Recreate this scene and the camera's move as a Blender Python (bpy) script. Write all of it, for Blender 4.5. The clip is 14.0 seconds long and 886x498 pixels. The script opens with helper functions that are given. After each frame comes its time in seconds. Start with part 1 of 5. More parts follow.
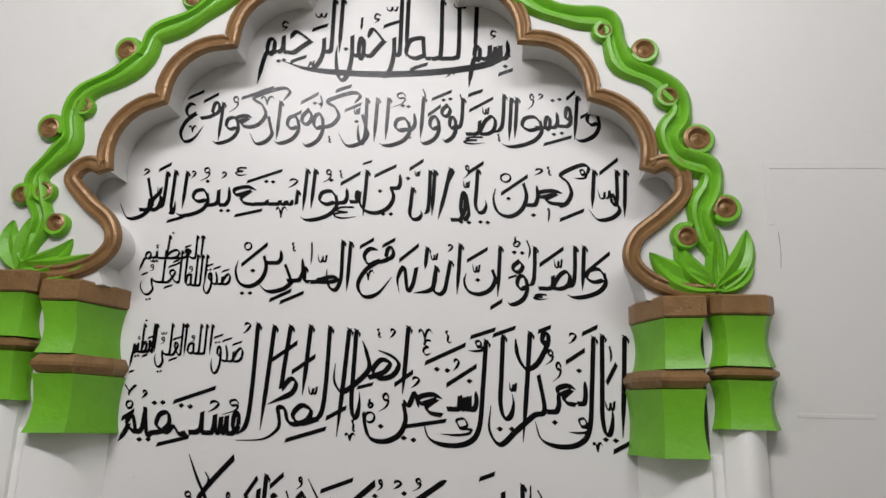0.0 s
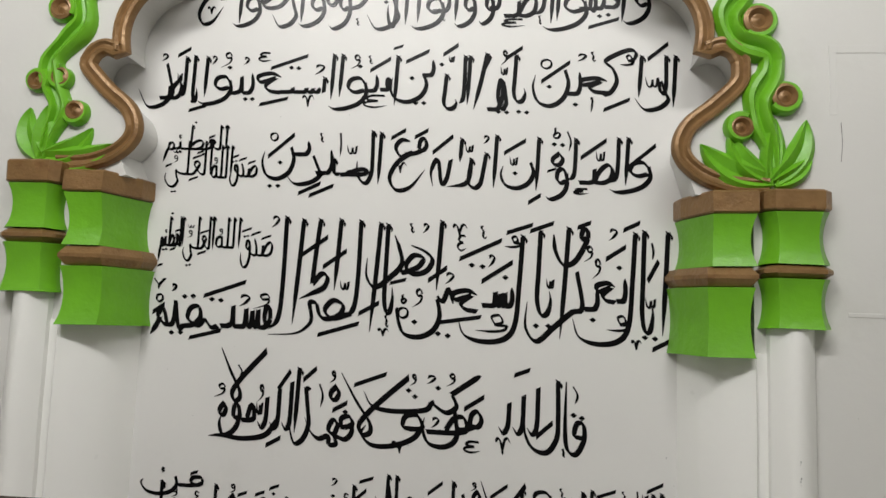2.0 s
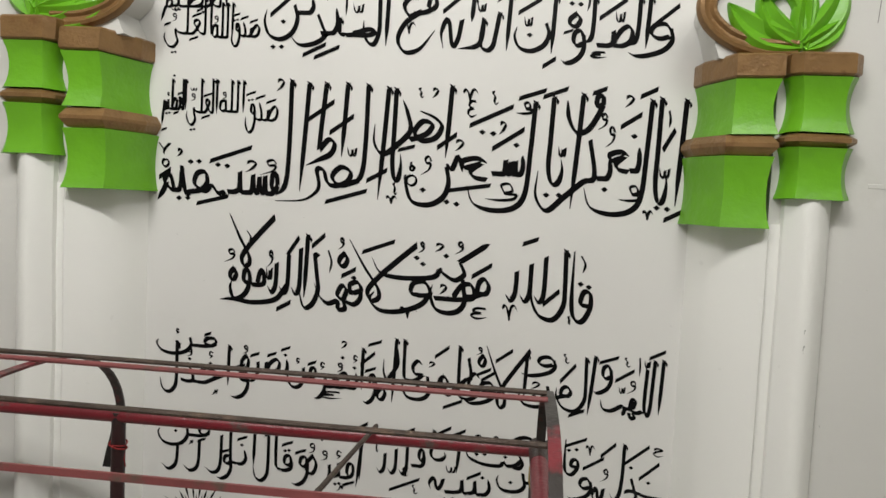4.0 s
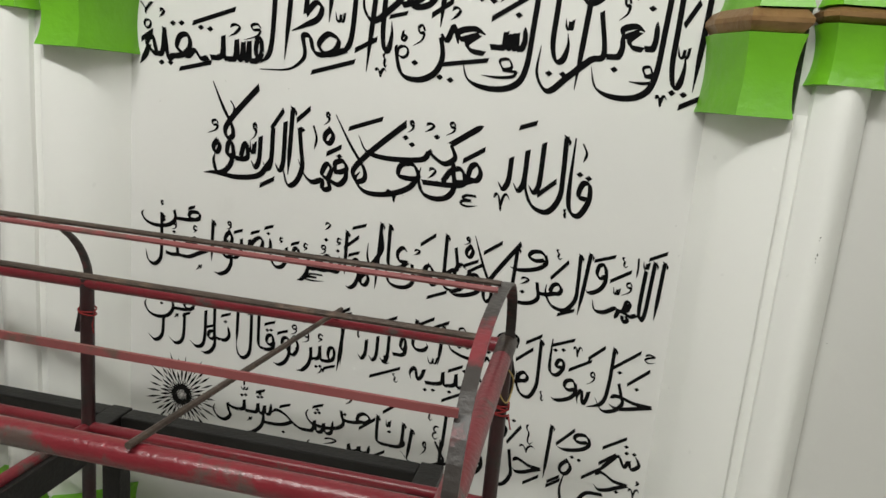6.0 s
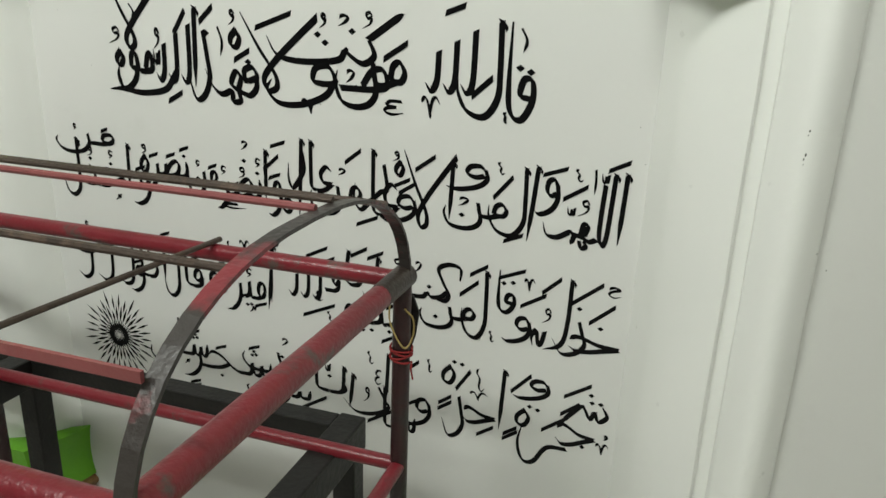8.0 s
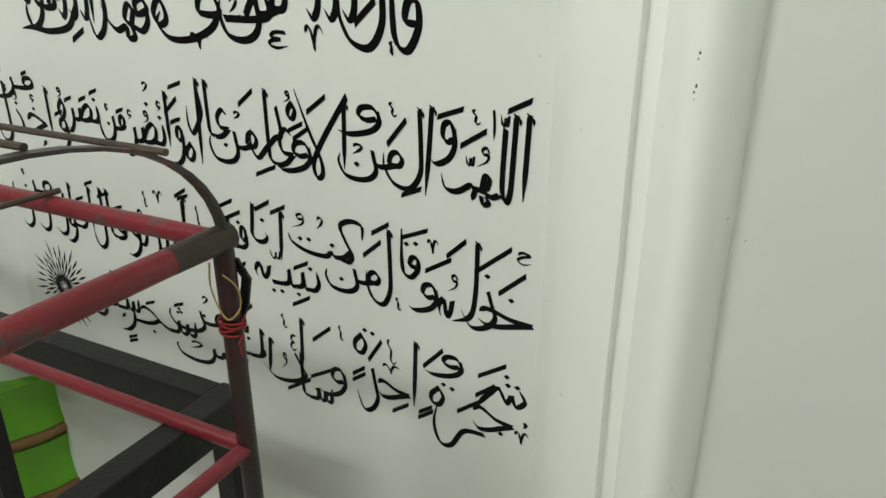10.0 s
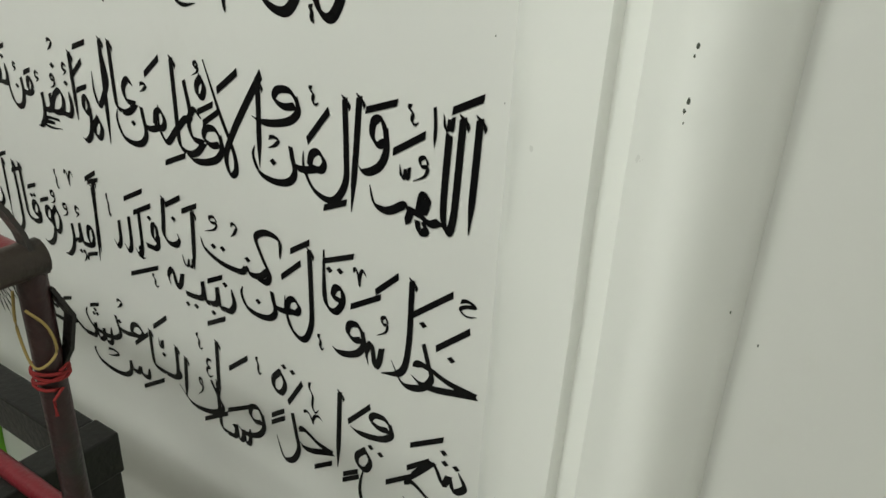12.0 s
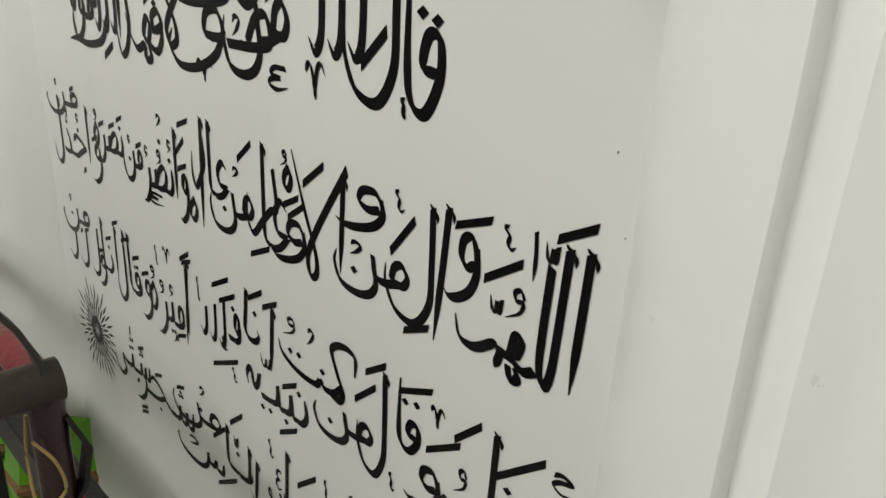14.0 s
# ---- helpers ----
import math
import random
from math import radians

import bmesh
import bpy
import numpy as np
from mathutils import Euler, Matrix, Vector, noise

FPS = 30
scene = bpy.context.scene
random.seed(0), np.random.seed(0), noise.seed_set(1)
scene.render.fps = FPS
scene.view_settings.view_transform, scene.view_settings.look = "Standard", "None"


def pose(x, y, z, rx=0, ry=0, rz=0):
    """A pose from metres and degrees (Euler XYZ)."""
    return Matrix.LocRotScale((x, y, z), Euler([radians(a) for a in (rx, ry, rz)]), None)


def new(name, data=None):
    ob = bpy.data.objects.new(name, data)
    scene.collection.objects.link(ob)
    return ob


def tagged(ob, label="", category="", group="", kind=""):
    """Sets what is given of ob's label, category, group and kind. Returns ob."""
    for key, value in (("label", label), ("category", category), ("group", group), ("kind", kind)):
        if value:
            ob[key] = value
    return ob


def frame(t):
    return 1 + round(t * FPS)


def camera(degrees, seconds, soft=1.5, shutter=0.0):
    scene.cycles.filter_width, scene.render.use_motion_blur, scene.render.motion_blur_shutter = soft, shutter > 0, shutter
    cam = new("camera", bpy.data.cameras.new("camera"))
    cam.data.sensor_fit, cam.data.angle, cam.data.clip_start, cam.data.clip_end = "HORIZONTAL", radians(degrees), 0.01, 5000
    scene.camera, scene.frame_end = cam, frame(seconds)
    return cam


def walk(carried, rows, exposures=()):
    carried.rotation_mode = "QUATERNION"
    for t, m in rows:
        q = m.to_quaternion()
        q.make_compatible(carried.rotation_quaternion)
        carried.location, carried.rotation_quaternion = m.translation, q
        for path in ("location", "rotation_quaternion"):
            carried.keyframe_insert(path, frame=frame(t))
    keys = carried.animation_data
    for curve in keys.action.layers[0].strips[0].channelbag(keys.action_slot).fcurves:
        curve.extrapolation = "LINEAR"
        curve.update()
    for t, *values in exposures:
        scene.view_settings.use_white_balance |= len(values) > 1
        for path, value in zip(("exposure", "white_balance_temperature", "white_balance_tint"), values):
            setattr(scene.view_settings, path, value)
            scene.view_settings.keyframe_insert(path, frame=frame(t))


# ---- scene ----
cam = camera(63.5, 14.0)
METRES, EYE, TILT, LEAN, TURN = 1.65, 1.5, 0.0, 0.0, 4.5
ROWS = [
    (0.0, 0.0, 0.0, 0.0, -0.36, 13.8, -1.45),
    (0.5, -0.0183, 0.0154, 0.0036, 0.19, 13.07, -0.63),
    (1.0, -0.025, 0.0298, -0.0003, 0.71, 11.91, -0.89),
    (1.5, -0.0299, 0.0387, -0.0057, 0.41, 8.89, -2.07),
    (2.0, -0.0262, 0.0443, -0.0057, 0.89, 5.98, -2.06),
    (2.5, -0.0249, 0.0475, -0.0081, 1.33, 3.73, -1.74),
    (3.0, -0.0221, 0.0497, -0.0131, 1.49, 1.48, -1.98),
    (3.5, -0.0211, 0.0544, -0.0188, 1.57, -0.91, -2.42),
    (4.0, -0.0214, 0.0601, -0.0238, 1.84, -3.53, -2.75),
    (6.5, 0.1117, 0.1639, -0.0545, 8.0, -13.36, -4.8),
    (7.0, 0.1518, 0.2058, -0.064, 8.38, -14.71, -3.49),
    (9.5, 0.3703, 0.4251, -0.0976, 22.06, -21.27, -0.59),
    (10.0, 0.4149, 0.4627, -0.1023, 22.48, -21.99, 0.09),
    (10.5, 0.4441, 0.4969, -0.1133, 22.19, -22.5, -0.23),
    (11.0, 0.4554, 0.5288, -0.1152, 22.94, -23.41, -1.14),
    (11.5, 0.4453, 0.582, -0.1221, 23.65, -24.05, -1.41),
    (12.0, 0.4309, 0.6519, -0.1202, 28.38, -24.05, -2.63),
    (12.5, 0.4136, 0.6874, -0.1208, 31.02, -23.63, -2.7),
    (13.0, 0.4057, 0.7151, -0.1228, 34.54, -24.02, -2.03),
    (13.5, 0.4018, 0.7376, -0.1178, 38.6, -21.93, -2.61),
    (14.0, 0.3992, 0.7497, -0.1122, 40.45, -19.78, -2.92),
]
walk(cam, [(t, pose(0, 0, EYE, TILT, LEAN, TURN) @ pose(METRES * x, METRES * y, METRES * z, 90 + pitch, roll, yaw)) for t, x, y, z, yaw, pitch, roll in ROWS], exposures=[(0.0, -0.35, 6380, 22), (0.5, -0.33, 6400, 20), (1.2, -0.31, 6500, 18), (2.0, -0.27, 6560, 17), (3.0, -0.25, 6680, 16), (3.5, -0.18, 6670, 16), (4.0, -0.09, 6660, 16), (6.8, 0.06, 6550, 10), (9.6, 0.12, 6480, 4), (11.0, 0.13, 6500, 4), (11.5, 0.04, 6540, 5), (13.0, 0.0, 6560, 8), (14.0, -0.02, 6620, 13)])

from mathutils.geometry import delaunay_2d_cdt, tessellate_polygon

# ---- world, lamps ----
world = bpy.data.worlds.new("room_dark")
world.use_nodes = True
world.node_tree.nodes["Background"].inputs[0].default_value = (0.8, 0.85, 0.9, 1)
world.node_tree.nodes["Background"].inputs[1].default_value = 0.02
scene.world = world
scene.view_settings.exposure = 0.0

XC = -0.30          # middle of the niche
WALL = 1.618         # front face of the wall
PANEL = 1.727       # back of the niche
ROOM_W, ROOM_E, ROOM_S, ROOM_H = -3.4, 2.9, -3.2, 3.45


# ---- materials ----
def mat(name, colour, rough=0.5, metal=0.0, var=0.08, scale=6.0, bump=0.15, fine=90.0, second=None, cover=0.5, edge=0.08, patch=5.0, spec=0.5, coat=0.0):
    m = bpy.data.materials.new(name)
    m.use_nodes = True
    nt = m.node_tree
    n, l = nt.nodes, nt.links
    b = n["Principled BSDF"]
    tc = n.new("ShaderNodeTexCoord")
    big = n.new("ShaderNodeTexNoise")
    big.inputs["Scale"].default_value, big.inputs["Detail"].default_value = scale, 4
    small = n.new("ShaderNodeTexNoise")
    small.inputs["Scale"].default_value, small.inputs["Detail"].default_value = fine, 3
    for t in (big, small):
        l.new(tc.outputs["Object"], t.inputs["Vector"])
    ramp = n.new("ShaderNodeValToRGB")
    c = Vector(colour)
    ramp.color_ramp.elements[0].color = (*(c * (1 - var)), 1)
    ramp.color_ramp.elements[1].color = (*(c * (1 + var * 0.6)), 1)
    ramp.color_ramp.elements[0].position, ramp.color_ramp.elements[1].position = 0.18, 0.82
    l.new(big.outputs["Fac"], ramp.inputs["Fac"])
    out = ramp.outputs["Color"]
    if second:
        pat = n.new("ShaderNodeTexNoise")
        pat.inputs["Scale"].default_value, pat.inputs["Detail"].default_value, pat.inputs["Roughness"].default_value = patch, 6, 0.65
        l.new(tc.outputs["Object"], pat.inputs["Vector"])
        r2 = n.new("ShaderNodeValToRGB")
        r2.color_ramp.elements[0].position, r2.color_ramp.elements[1].position = cover, min(1, cover + edge)
        l.new(pat.outputs["Fac"], r2.inputs["Fac"])
        mix = n.new("ShaderNodeMix")
        mix.data_type = "RGBA"
        l.new(r2.outputs["Color"], mix.inputs["Factor"])
        l.new(out, mix.inputs["A"])
        mix.inputs["B"].default_value = (*second, 1)
        out = mix.outputs["Result"]
    l.new(out, b.inputs["Base Color"])
    rr = n.new("ShaderNodeMapRange")
    rr.inputs["To Min"].default_value, rr.inputs["To Max"].default_value = max(0.05, rough - 0.1), min(1, rough + 0.1)
    l.new(small.outputs["Fac"], rr.inputs["Value"])
    l.new(rr.outputs["Result"], b.inputs["Roughness"])
    b.inputs["Metallic"].default_value = metal
    b.inputs["Specular IOR Level"].default_value = spec
    b.inputs["Coat Weight"].default_value = coat
    if bump:
        bp = n.new("ShaderNodeBump")
        bp.inputs["Strength"].default_value, bp.inputs["Distance"].default_value = bump, 0.004
        add = n.new("ShaderNodeMath")
        l.new(big.outputs["Fac"], add.inputs[0])
        l.new(small.outputs["Fac"], add.inputs[1])
        l.new(add.outputs[0], bp.inputs["Height"])
        l.new(bp.outputs["Normal"], b.inputs["Normal"])
    return m


WHITE = mat("white_wall_paint", (0.65, 0.645, 0.615), 0.45, var=0.035, scale=2.5, bump=0.12, fine=45, second=(0.57, 0.56, 0.52), cover=0.56, edge=0.25, patch=3.0)
PANEL_WHITE = mat("white_panel_paint", (0.71, 0.705, 0.68), 0.44, var=0.03, scale=3.0, bump=0.08, fine=40, second=(0.64, 0.635, 0.60), cover=0.62, edge=0.25, patch=4.0)
SHAFT_WHITE = mat("white_gloss_plaster", (0.84, 0.84, 0.805), 0.32, var=0.012, scale=2.0, bump=0.02, fine=40)
GREEN = mat("green_gloss_paint", (0.14, 0.42, 0.016), 0.36, var=0.14, scale=14, bump=0.35, fine=60, second=(0.11, 0.34, 0.015), cover=0.6, edge=0.25, patch=18)
GOLD = mat("gold_brown_paint", (0.26, 0.145, 0.055), 0.36, metal=0.25, var=0.25, scale=22, bump=0.4, fine=120, second=(0.17, 0.075, 0.025), cover=0.55, edge=0.2, patch=30)
BLACK = mat("black_lettering_paint", (0.005, 0.005, 0.0055), 0.22, var=0.3, scale=30, bump=0.05, second=(0.012, 0.012, 0.013), cover=0.62, edge=0.2, patch=12, spec=0.13)
RED = mat("worn_red_paint", (0.18, 0.014, 0.022), 0.33, var=0.25, scale=9, bump=0.25, fine=140, second=(0.085, 0.055, 0.048), cover=0.56, edge=0.06, patch=9)
PINK = mat("faded_red_paint", (0.24, 0.065, 0.065), 0.4, var=0.25, scale=12, bump=0.25, fine=140, second=(0.12, 0.075, 0.06), cover=0.58, edge=0.08, patch=14)
RUST = mat("rusty_iron", (0.085, 0.062, 0.05), 0.5, metal=0.5, var=0.35, scale=20, bump=0.4, fine=160, second=(0.14, 0.095, 0.07), cover=0.55, edge=0.15, patch=25)
STRAP = mat("worn_red_strap", (0.038, 0.031, 0.028), 0.42, var=0.3, scale=5, bump=0.3, fine=120, second=(0.19, 0.022, 0.03), cover=0.54, edge=0.06, patch=4.5)
DARK = mat("dark_iron_strap_and_hollow_shade", (0.022, 0.019, 0.018), 0.45, metal=0.4, var=0.4, scale=20, bump=0.3, fine=150)
TUBE = mat("black_painted_tube", (0.012, 0.011, 0.010), 0.45, var=0.35, scale=10, bump=0.25, fine=110, second=(0.055, 0.044, 0.034), cover=0.60, edge=0.2, patch=11, spec=0.3)
MAROON = mat("dark_maroon_paint", (0.034, 0.010, 0.011), 0.38, var=0.4, scale=14, bump=0.3, fine=130, second=(0.02, 0.016, 0.015), cover=0.48, edge=0.15, patch=10)
THREAD = mat("red_thread", (0.27, 0.016, 0.016), 0.8, bump=0.3, fine=400)
PIPE_END = mat("grimy_pipe_end", (0.045, 0.032, 0.026), 0.45, metal=0.2, var=0.4, scale=20, bump=0.3, fine=150, second=(0.09, 0.055, 0.04), cover=0.58, edge=0.15, patch=22)
YARN = mat("yellow_cord", (0.40, 0.29, 0.10), 0.8, bump=0.3, fine=400)
TILE = mat("floor_tile", (0.55, 0.53, 0.48), 0.25, var=0.1, scale=3)
LAMP = mat("lamp_housing", (0.8, 0.8, 0.8), 0.4)
GLOW = bpy.data.materials.new("tube_glow")
GLOW.use_nodes = True
GLOW.node_tree.nodes["Principled BSDF"].inputs["Emission Color"].default_value = (0.93, 1.0, 0.95, 1)
GLOW.node_tree.nodes["Principled BSDF"].inputs["Emission Strength"].default_value = 12


# ---- mesh helpers ----
def part(name, bm, material, parent=None, label="", smooth=False):
    me = bpy.data.meshes.new(name)
    bm.to_mesh(me)
    bm.free()
    me.materials.append(material)
    if smooth:
        for p in me.polygons:
            p.use_smooth = True
        me.set_sharp_from_angle(angle=radians(38))
    ob = new(name, me)
    if parent:
        ob.parent = parent
        ob.matrix_parent_inverse = parent.matrix_world.inverted()
    return tagged(ob, label)


def thing(name, place, label, category, group="", kind=""):
    ob = new(name)
    ob.empty_display_size = 0.05
    ob.location = place
    ob.matrix_world = Matrix.Translation(place)
    return tagged(ob, label, category, group, kind)


def box(a, b, bevel=0.0, bm=None):
    bm = bm or bmesh.new()
    vs = [bm.verts.new((x, y, z)) for x in (a[0], b[0]) for y in (a[1], b[1]) for z in (a[2], b[2])]
    fs = [bm.faces.new([vs[i] for i in f]) for f in ((0, 1, 3, 2), (4, 6, 7, 5), (0, 4, 5, 1), (2, 3, 7, 6), (0, 2, 6, 4), (1, 5, 7, 3))]
    bmesh.ops.recalc_face_normals(bm, faces=fs)
    if bevel:
        bmesh.ops.bevel(bm, geom=bm.edges[:], offset=bevel, segments=2, affect="EDGES", profile=0.5)
    return bm


def rings(bm, rows, closed=True, caps=True):
    """Skin a list of rings of points, each ring with as many points."""
    vv = [[bm.verts.new(p) for p in r] for r in rows]
    n = len(rows[0])
    for a, b in zip(vv, vv[1:]):
        for i in range(n if closed else n - 1):
            j = (i + 1) % n
            bm.faces.new((a[i], a[j], b[j], b[i]))
    if caps and closed:
        bm.faces.new(vv[0][::-1])
        bm.faces.new(vv[-1])
    bmesh.ops.recalc_face_normals(bm, faces=bm.faces[:])
    return bm


def tube(points, r, n=14, bm=None, up=(0, 0, 1)):
    """A round pipe along points; r a number or one for each point."""
    bm = bm or bmesh.new()
    pts = [Vector(p) for p in points]
    rows = []
    for i, p in enumerate(pts):
        d = (pts[min(i + 1, len(pts) - 1)] - pts[max(i - 1, 0)]).normalized()
        u = Vector(up)
        if abs(d.dot(u)) > 0.95:
            u = Vector((0, 1, 0))
        s = d.cross(u).normalized()
        w = s.cross(d)
        rad = r[i] if isinstance(r, (list, tuple)) else r
        rows.append([p + rad * (math.cos(a) * s + math.sin(a) * w) for a in (2 * math.pi * k / n for k in range(n))])
    return rings(bm, rows)


def bar(points, half_w, half_t, across, bm=None):
    """A flat bar along points, wide along the vector across."""
    bm = bm or bmesh.new()
    pts = [Vector(p) for p in points]
    ac = Vector(across).normalized()
    rows = []
    for i, p in enumerate(pts):
        d = (pts[min(i + 1, len(pts) - 1)] - pts[max(i - 1, 0)]).normalized()
        t = d.cross(ac).normalized()
        rows.append([p + a * half_w * ac + b * half_t * t for a, b in ((-1, -1), (1, -1), (1, 1), (-1, 1))])
    return rings(bm, rows)


def spline(points, steps=8):
    """A smooth run through points (Catmull-Rom)."""
    p = [Vector(q) for q in points]
    p = [2 * p[0] - p[1]] + p + [2 * p[-1] - p[-2]]
    out = []
    for i in range(1, len(p) - 2):
        for s in range(steps):
            t = s / steps
            a, b, c, d = p[i - 1:i + 3]
            out.append(0.5 * (2 * b + (c - a) * t + (2 * a - 5 * b + 4 * c - d) * t * t + (3 * b - a - 3 * c + d) * t ** 3))
    return out + [p[-2]]


def relief(path, profile, base, widths=None, bm=None):
    """A moulding on the wall: path in x, z; profile of (across, forward); base is the y that it grows from."""
    bm = bm or bmesh.new()
    pts = [Vector((p[0], p[1])) for p in path]
    rows = []
    for i, p in enumerate(pts):
        d = (pts[min(i + 1, len(pts) - 1)] - pts[max(i - 1, 0)]).normalized()
        s = Vector((-d.y, d.x))
        w = widths[i] if widths else 1.0
        rows.append([(p.x + s.x * a * w, base - f * (0.35 + 0.65 * min(1, w)), p.y + s.y * a * w) for a, f in profile])
    return rings(bm, rows)


def lobe(a, b, bulge, n=12, hub=(0.0, 2.0)):
    """Points of a round lobe from a to b in x, z, swelling away from the hub."""
    a, b, hub = Vector(a), Vector(b), Vector(hub)
    m, d = (a + b) / 2, b - a
    h, s = d.length / 2, Vector((-d.y, d.x)).normalized()
    if s.dot(m - hub) < 0:
        s = -s
    r = (h * h + bulge * bulge) / (2 * bulge)
    c = m + s * (bulge - r)
    half = math.asin(min(1.0, h / r))
    u = d.normalized()
    return [c + r * (u * math.sin(t) + s * math.cos(t)) for t in (-half + 2 * half * k / n for k in range(n + 1))]


# ---- the arch: right half from the foot of the moulding to the crown, as distances from the middle ----
def half_arch(foot):
    hook = spline([(0.795, foot), (0.72, foot + 0.004), (0.655, foot + 0.028), (0.618, foot + 0.072), (0.632, foot + 0.125), (0.69, foot + 0.175), (0.738, foot + 0.225), (0.743, 2.075)], 7)
    lobes = spline([(0.743, 2.075), (0.728, 2.10), (0.70, 2.112), (0.662, 2.098)], 5)
    for p, q, bulge in (((0.662, 2.098), (0.54, 2.285), 0.052), ((0.54, 2.285), (0.372, 2.44), 0.055), ((0.372, 2.44), (0.20, 2.60), 0.06), ((0.20, 2.60), (0.0, 2.73), 0.045)):
        lobes += lobe(p, q, bulge)
    run = [Vector(p) for p in hook] + [Vector(p) for p in lobes]
    out = []
    for p in run:
        if not out or (p - out[-1]).length > 0.002:
            out.append(p)
    return out


XA = -0.312
RIGHT = [Vector((XA + p.x, p.y)) for p in half_arch(1.803)]
LEFT = [Vector((XA - p.x, p.y)) for p in half_arch(1.832)]
ARCH = LEFT + RIGHT[::-1][1:]

# ---- structure ----
JL, JR = -1.064, 0.454        # jambs, hidden by the corner columns
outline = [(ROOM_W, 0.0), (JL, 0.0), (JL, 1.79), (-0.94, 1.806)]
arch_open = [p for p in ARCH if p.y > 1.86]
outline += [(p.x, p.y) for p in arch_open]
outline += [(0.335, 1.784), (JR, 1.775), (JR, 0.0), (ROOM_E, 0.0), (ROOM_E, ROOM_H), (ROOM_W, ROOM_H)]


def slab(pts, y0, y1):
    """A wall cut out along pts (x, z), from y0 to y1."""
    bm = bmesh.new()
    front = [bm.verts.new((x, y0, z)) for x, z in pts]
    back = [bm.verts.new((x, y1, z)) for x, z in pts]
    for tri in tessellate_polygon([[Vector((x, z, 0)) for x, z in pts]]):
        for side_verts in (front, back):
            bm.faces.new([side_verts[i] for i in tri])
    for i in range(len(pts)):
        j = (i + 1) % len(pts)
        bm.faces.new((front[i], back[i], back[j], front[j]))
    bmesh.ops.recalc_face_normals(bm, faces=bm.faces[:])
    return bm


wall_north = tagged(part("wall_north", slab(outline, WALL, PANEL - 0.002), WHITE), "white painted plaster wall with a scalloped niche opening", "wall", kind="structure")
tagged(part("niche_back", box((ROOM_W, PANEL, 0), (ROOM_E, PANEL + 0.12, ROOM_H)), PANEL_WHITE), "flat white painted back of the prayer niche", "niche wall", kind="structure")
tagged(part("wall_south", box((ROOM_W, ROOM_S - 0.15, 0), (ROOM_E, ROOM_S, ROOM_H)), WHITE), "plain white painted wall", "wall", kind="structure")
tagged(part("wall_west", box((ROOM_W - 0.15, ROOM_S, 0), (ROOM_W, PANEL + 0.12, ROOM_H)), WHITE), "plain white painted wall", "wall", kind="structure")
tagged(part("wall_east", box((ROOM_E, ROOM_S, 0), (ROOM_E + 0.15, PANEL + 0.12, ROOM_H)), WHITE), "plain white painted wall", "wall", kind="structure")
tagged(part("floor", box((ROOM_W - 0.15, ROOM_S - 0.15, -0.12), (ROOM_E + 0.15, PANEL + 0.12, 0.0)), TILE), "pale stone floor", "floor", kind="structure")
tagged(part("ceiling", box((ROOM_W - 0.15, ROOM_S - 0.15, ROOM_H), (ROOM_E + 0.15, PANEL + 0.12, ROOM_H + 0.12)), WHITE), "plain white ceiling", "ceiling", kind="structure")


# ---- ceiling lights, all out of view ----
def tube_light(x, y, tilt, power):
    t = thing("tube_light", (x, y, ROOM_H), "white fluorescent tube light, out of view on the ceiling", "lamp", "tube lights")
    part("housing", box((x - 0.6, y - 0.03, ROOM_H - 0.045), (x + 0.6, y + 0.03, ROOM_H - 0.002), 0.006), LAMP, t)
    part("tube", tube([(x - 0.58, y, ROOM_H - 0.07), (x + 0.58, y, ROOM_H - 0.07)], 0.014), GLOW, t, smooth=True)
    lamp = new("tube_lamp", bpy.data.lights.new("tube_lamp", "AREA"))
    lamp.data.shape, lamp.data.size, lamp.data.size_y = "RECTANGLE", 1.15, 0.22
    lamp.data.energy, lamp.data.color = power, (0.97, 1.0, 0.955)
    lamp.location, lamp.rotation_euler = (x, y + 0.02, ROOM_H - 0.10), (radians(tilt), 0, 0)


tube_light(-0.95, -0.45, 48, 46)
# fill tube added to brighten the right part of the wall
tube_light(0.58, -0.20, 48, 24)
tube_light(0.1, -2.7, 0, 9)


# ---- columns ----
XM = -0.306          # the column pairs stand either side of this


def side(pts, mirror):
    """Plan points of the right column pair, or mirrored for the left."""
    return [(2 * XM - x, y) for x, y in pts][::-1] if mirror else pts


def inset(pts, d):
    """Plan run moved forwards and outwards by d."""
    mx = sum(p[0] for p in pts) / len(pts)
    half = max(abs(p[0] - mx) for p in pts)
    out = []
    for x, y in pts:
        out.append((x + d * (x - mx) / half, y - d if y < WALL - 0.002 else y))
    return out


INNER_CAP = [(0.320, PANEL + 0.002), (0.326, 1.680), (0.364, 1.588), (0.444, 1.582), (0.446, WALL + 0.004)]
INNER_LOW = [(0.302, PANEL + 0.002), (0.310, 1.675), (0.353, 1.586), (0.441, 1.582), (0.445, WALL + 0.004)]
OUTER_CAP = [(0.465, WALL + 0.004), (0.470, 1.588), (0.486, 1.568), (0.572, 1.568), (0.588, 1.588), (0.592, WALL + 0.004)]
def bowed(a, b, bulge, n=18):
    """Plan points of a round face from a to b, swelling into the room."""
    (ax, ay), (bx, by) = a, b
    d = math.hypot(bx - ax, by - ay)
    nx, ny = (by - ay) / d, -(bx - ax) / d
    return [(ax + (bx - ax) * k / n + nx * bulge * math.sin(math.pi * k / n), ay + (by - ay) * k / n + ny * bulge * math.sin(math.pi * k / n)) for k in range(n + 1)]


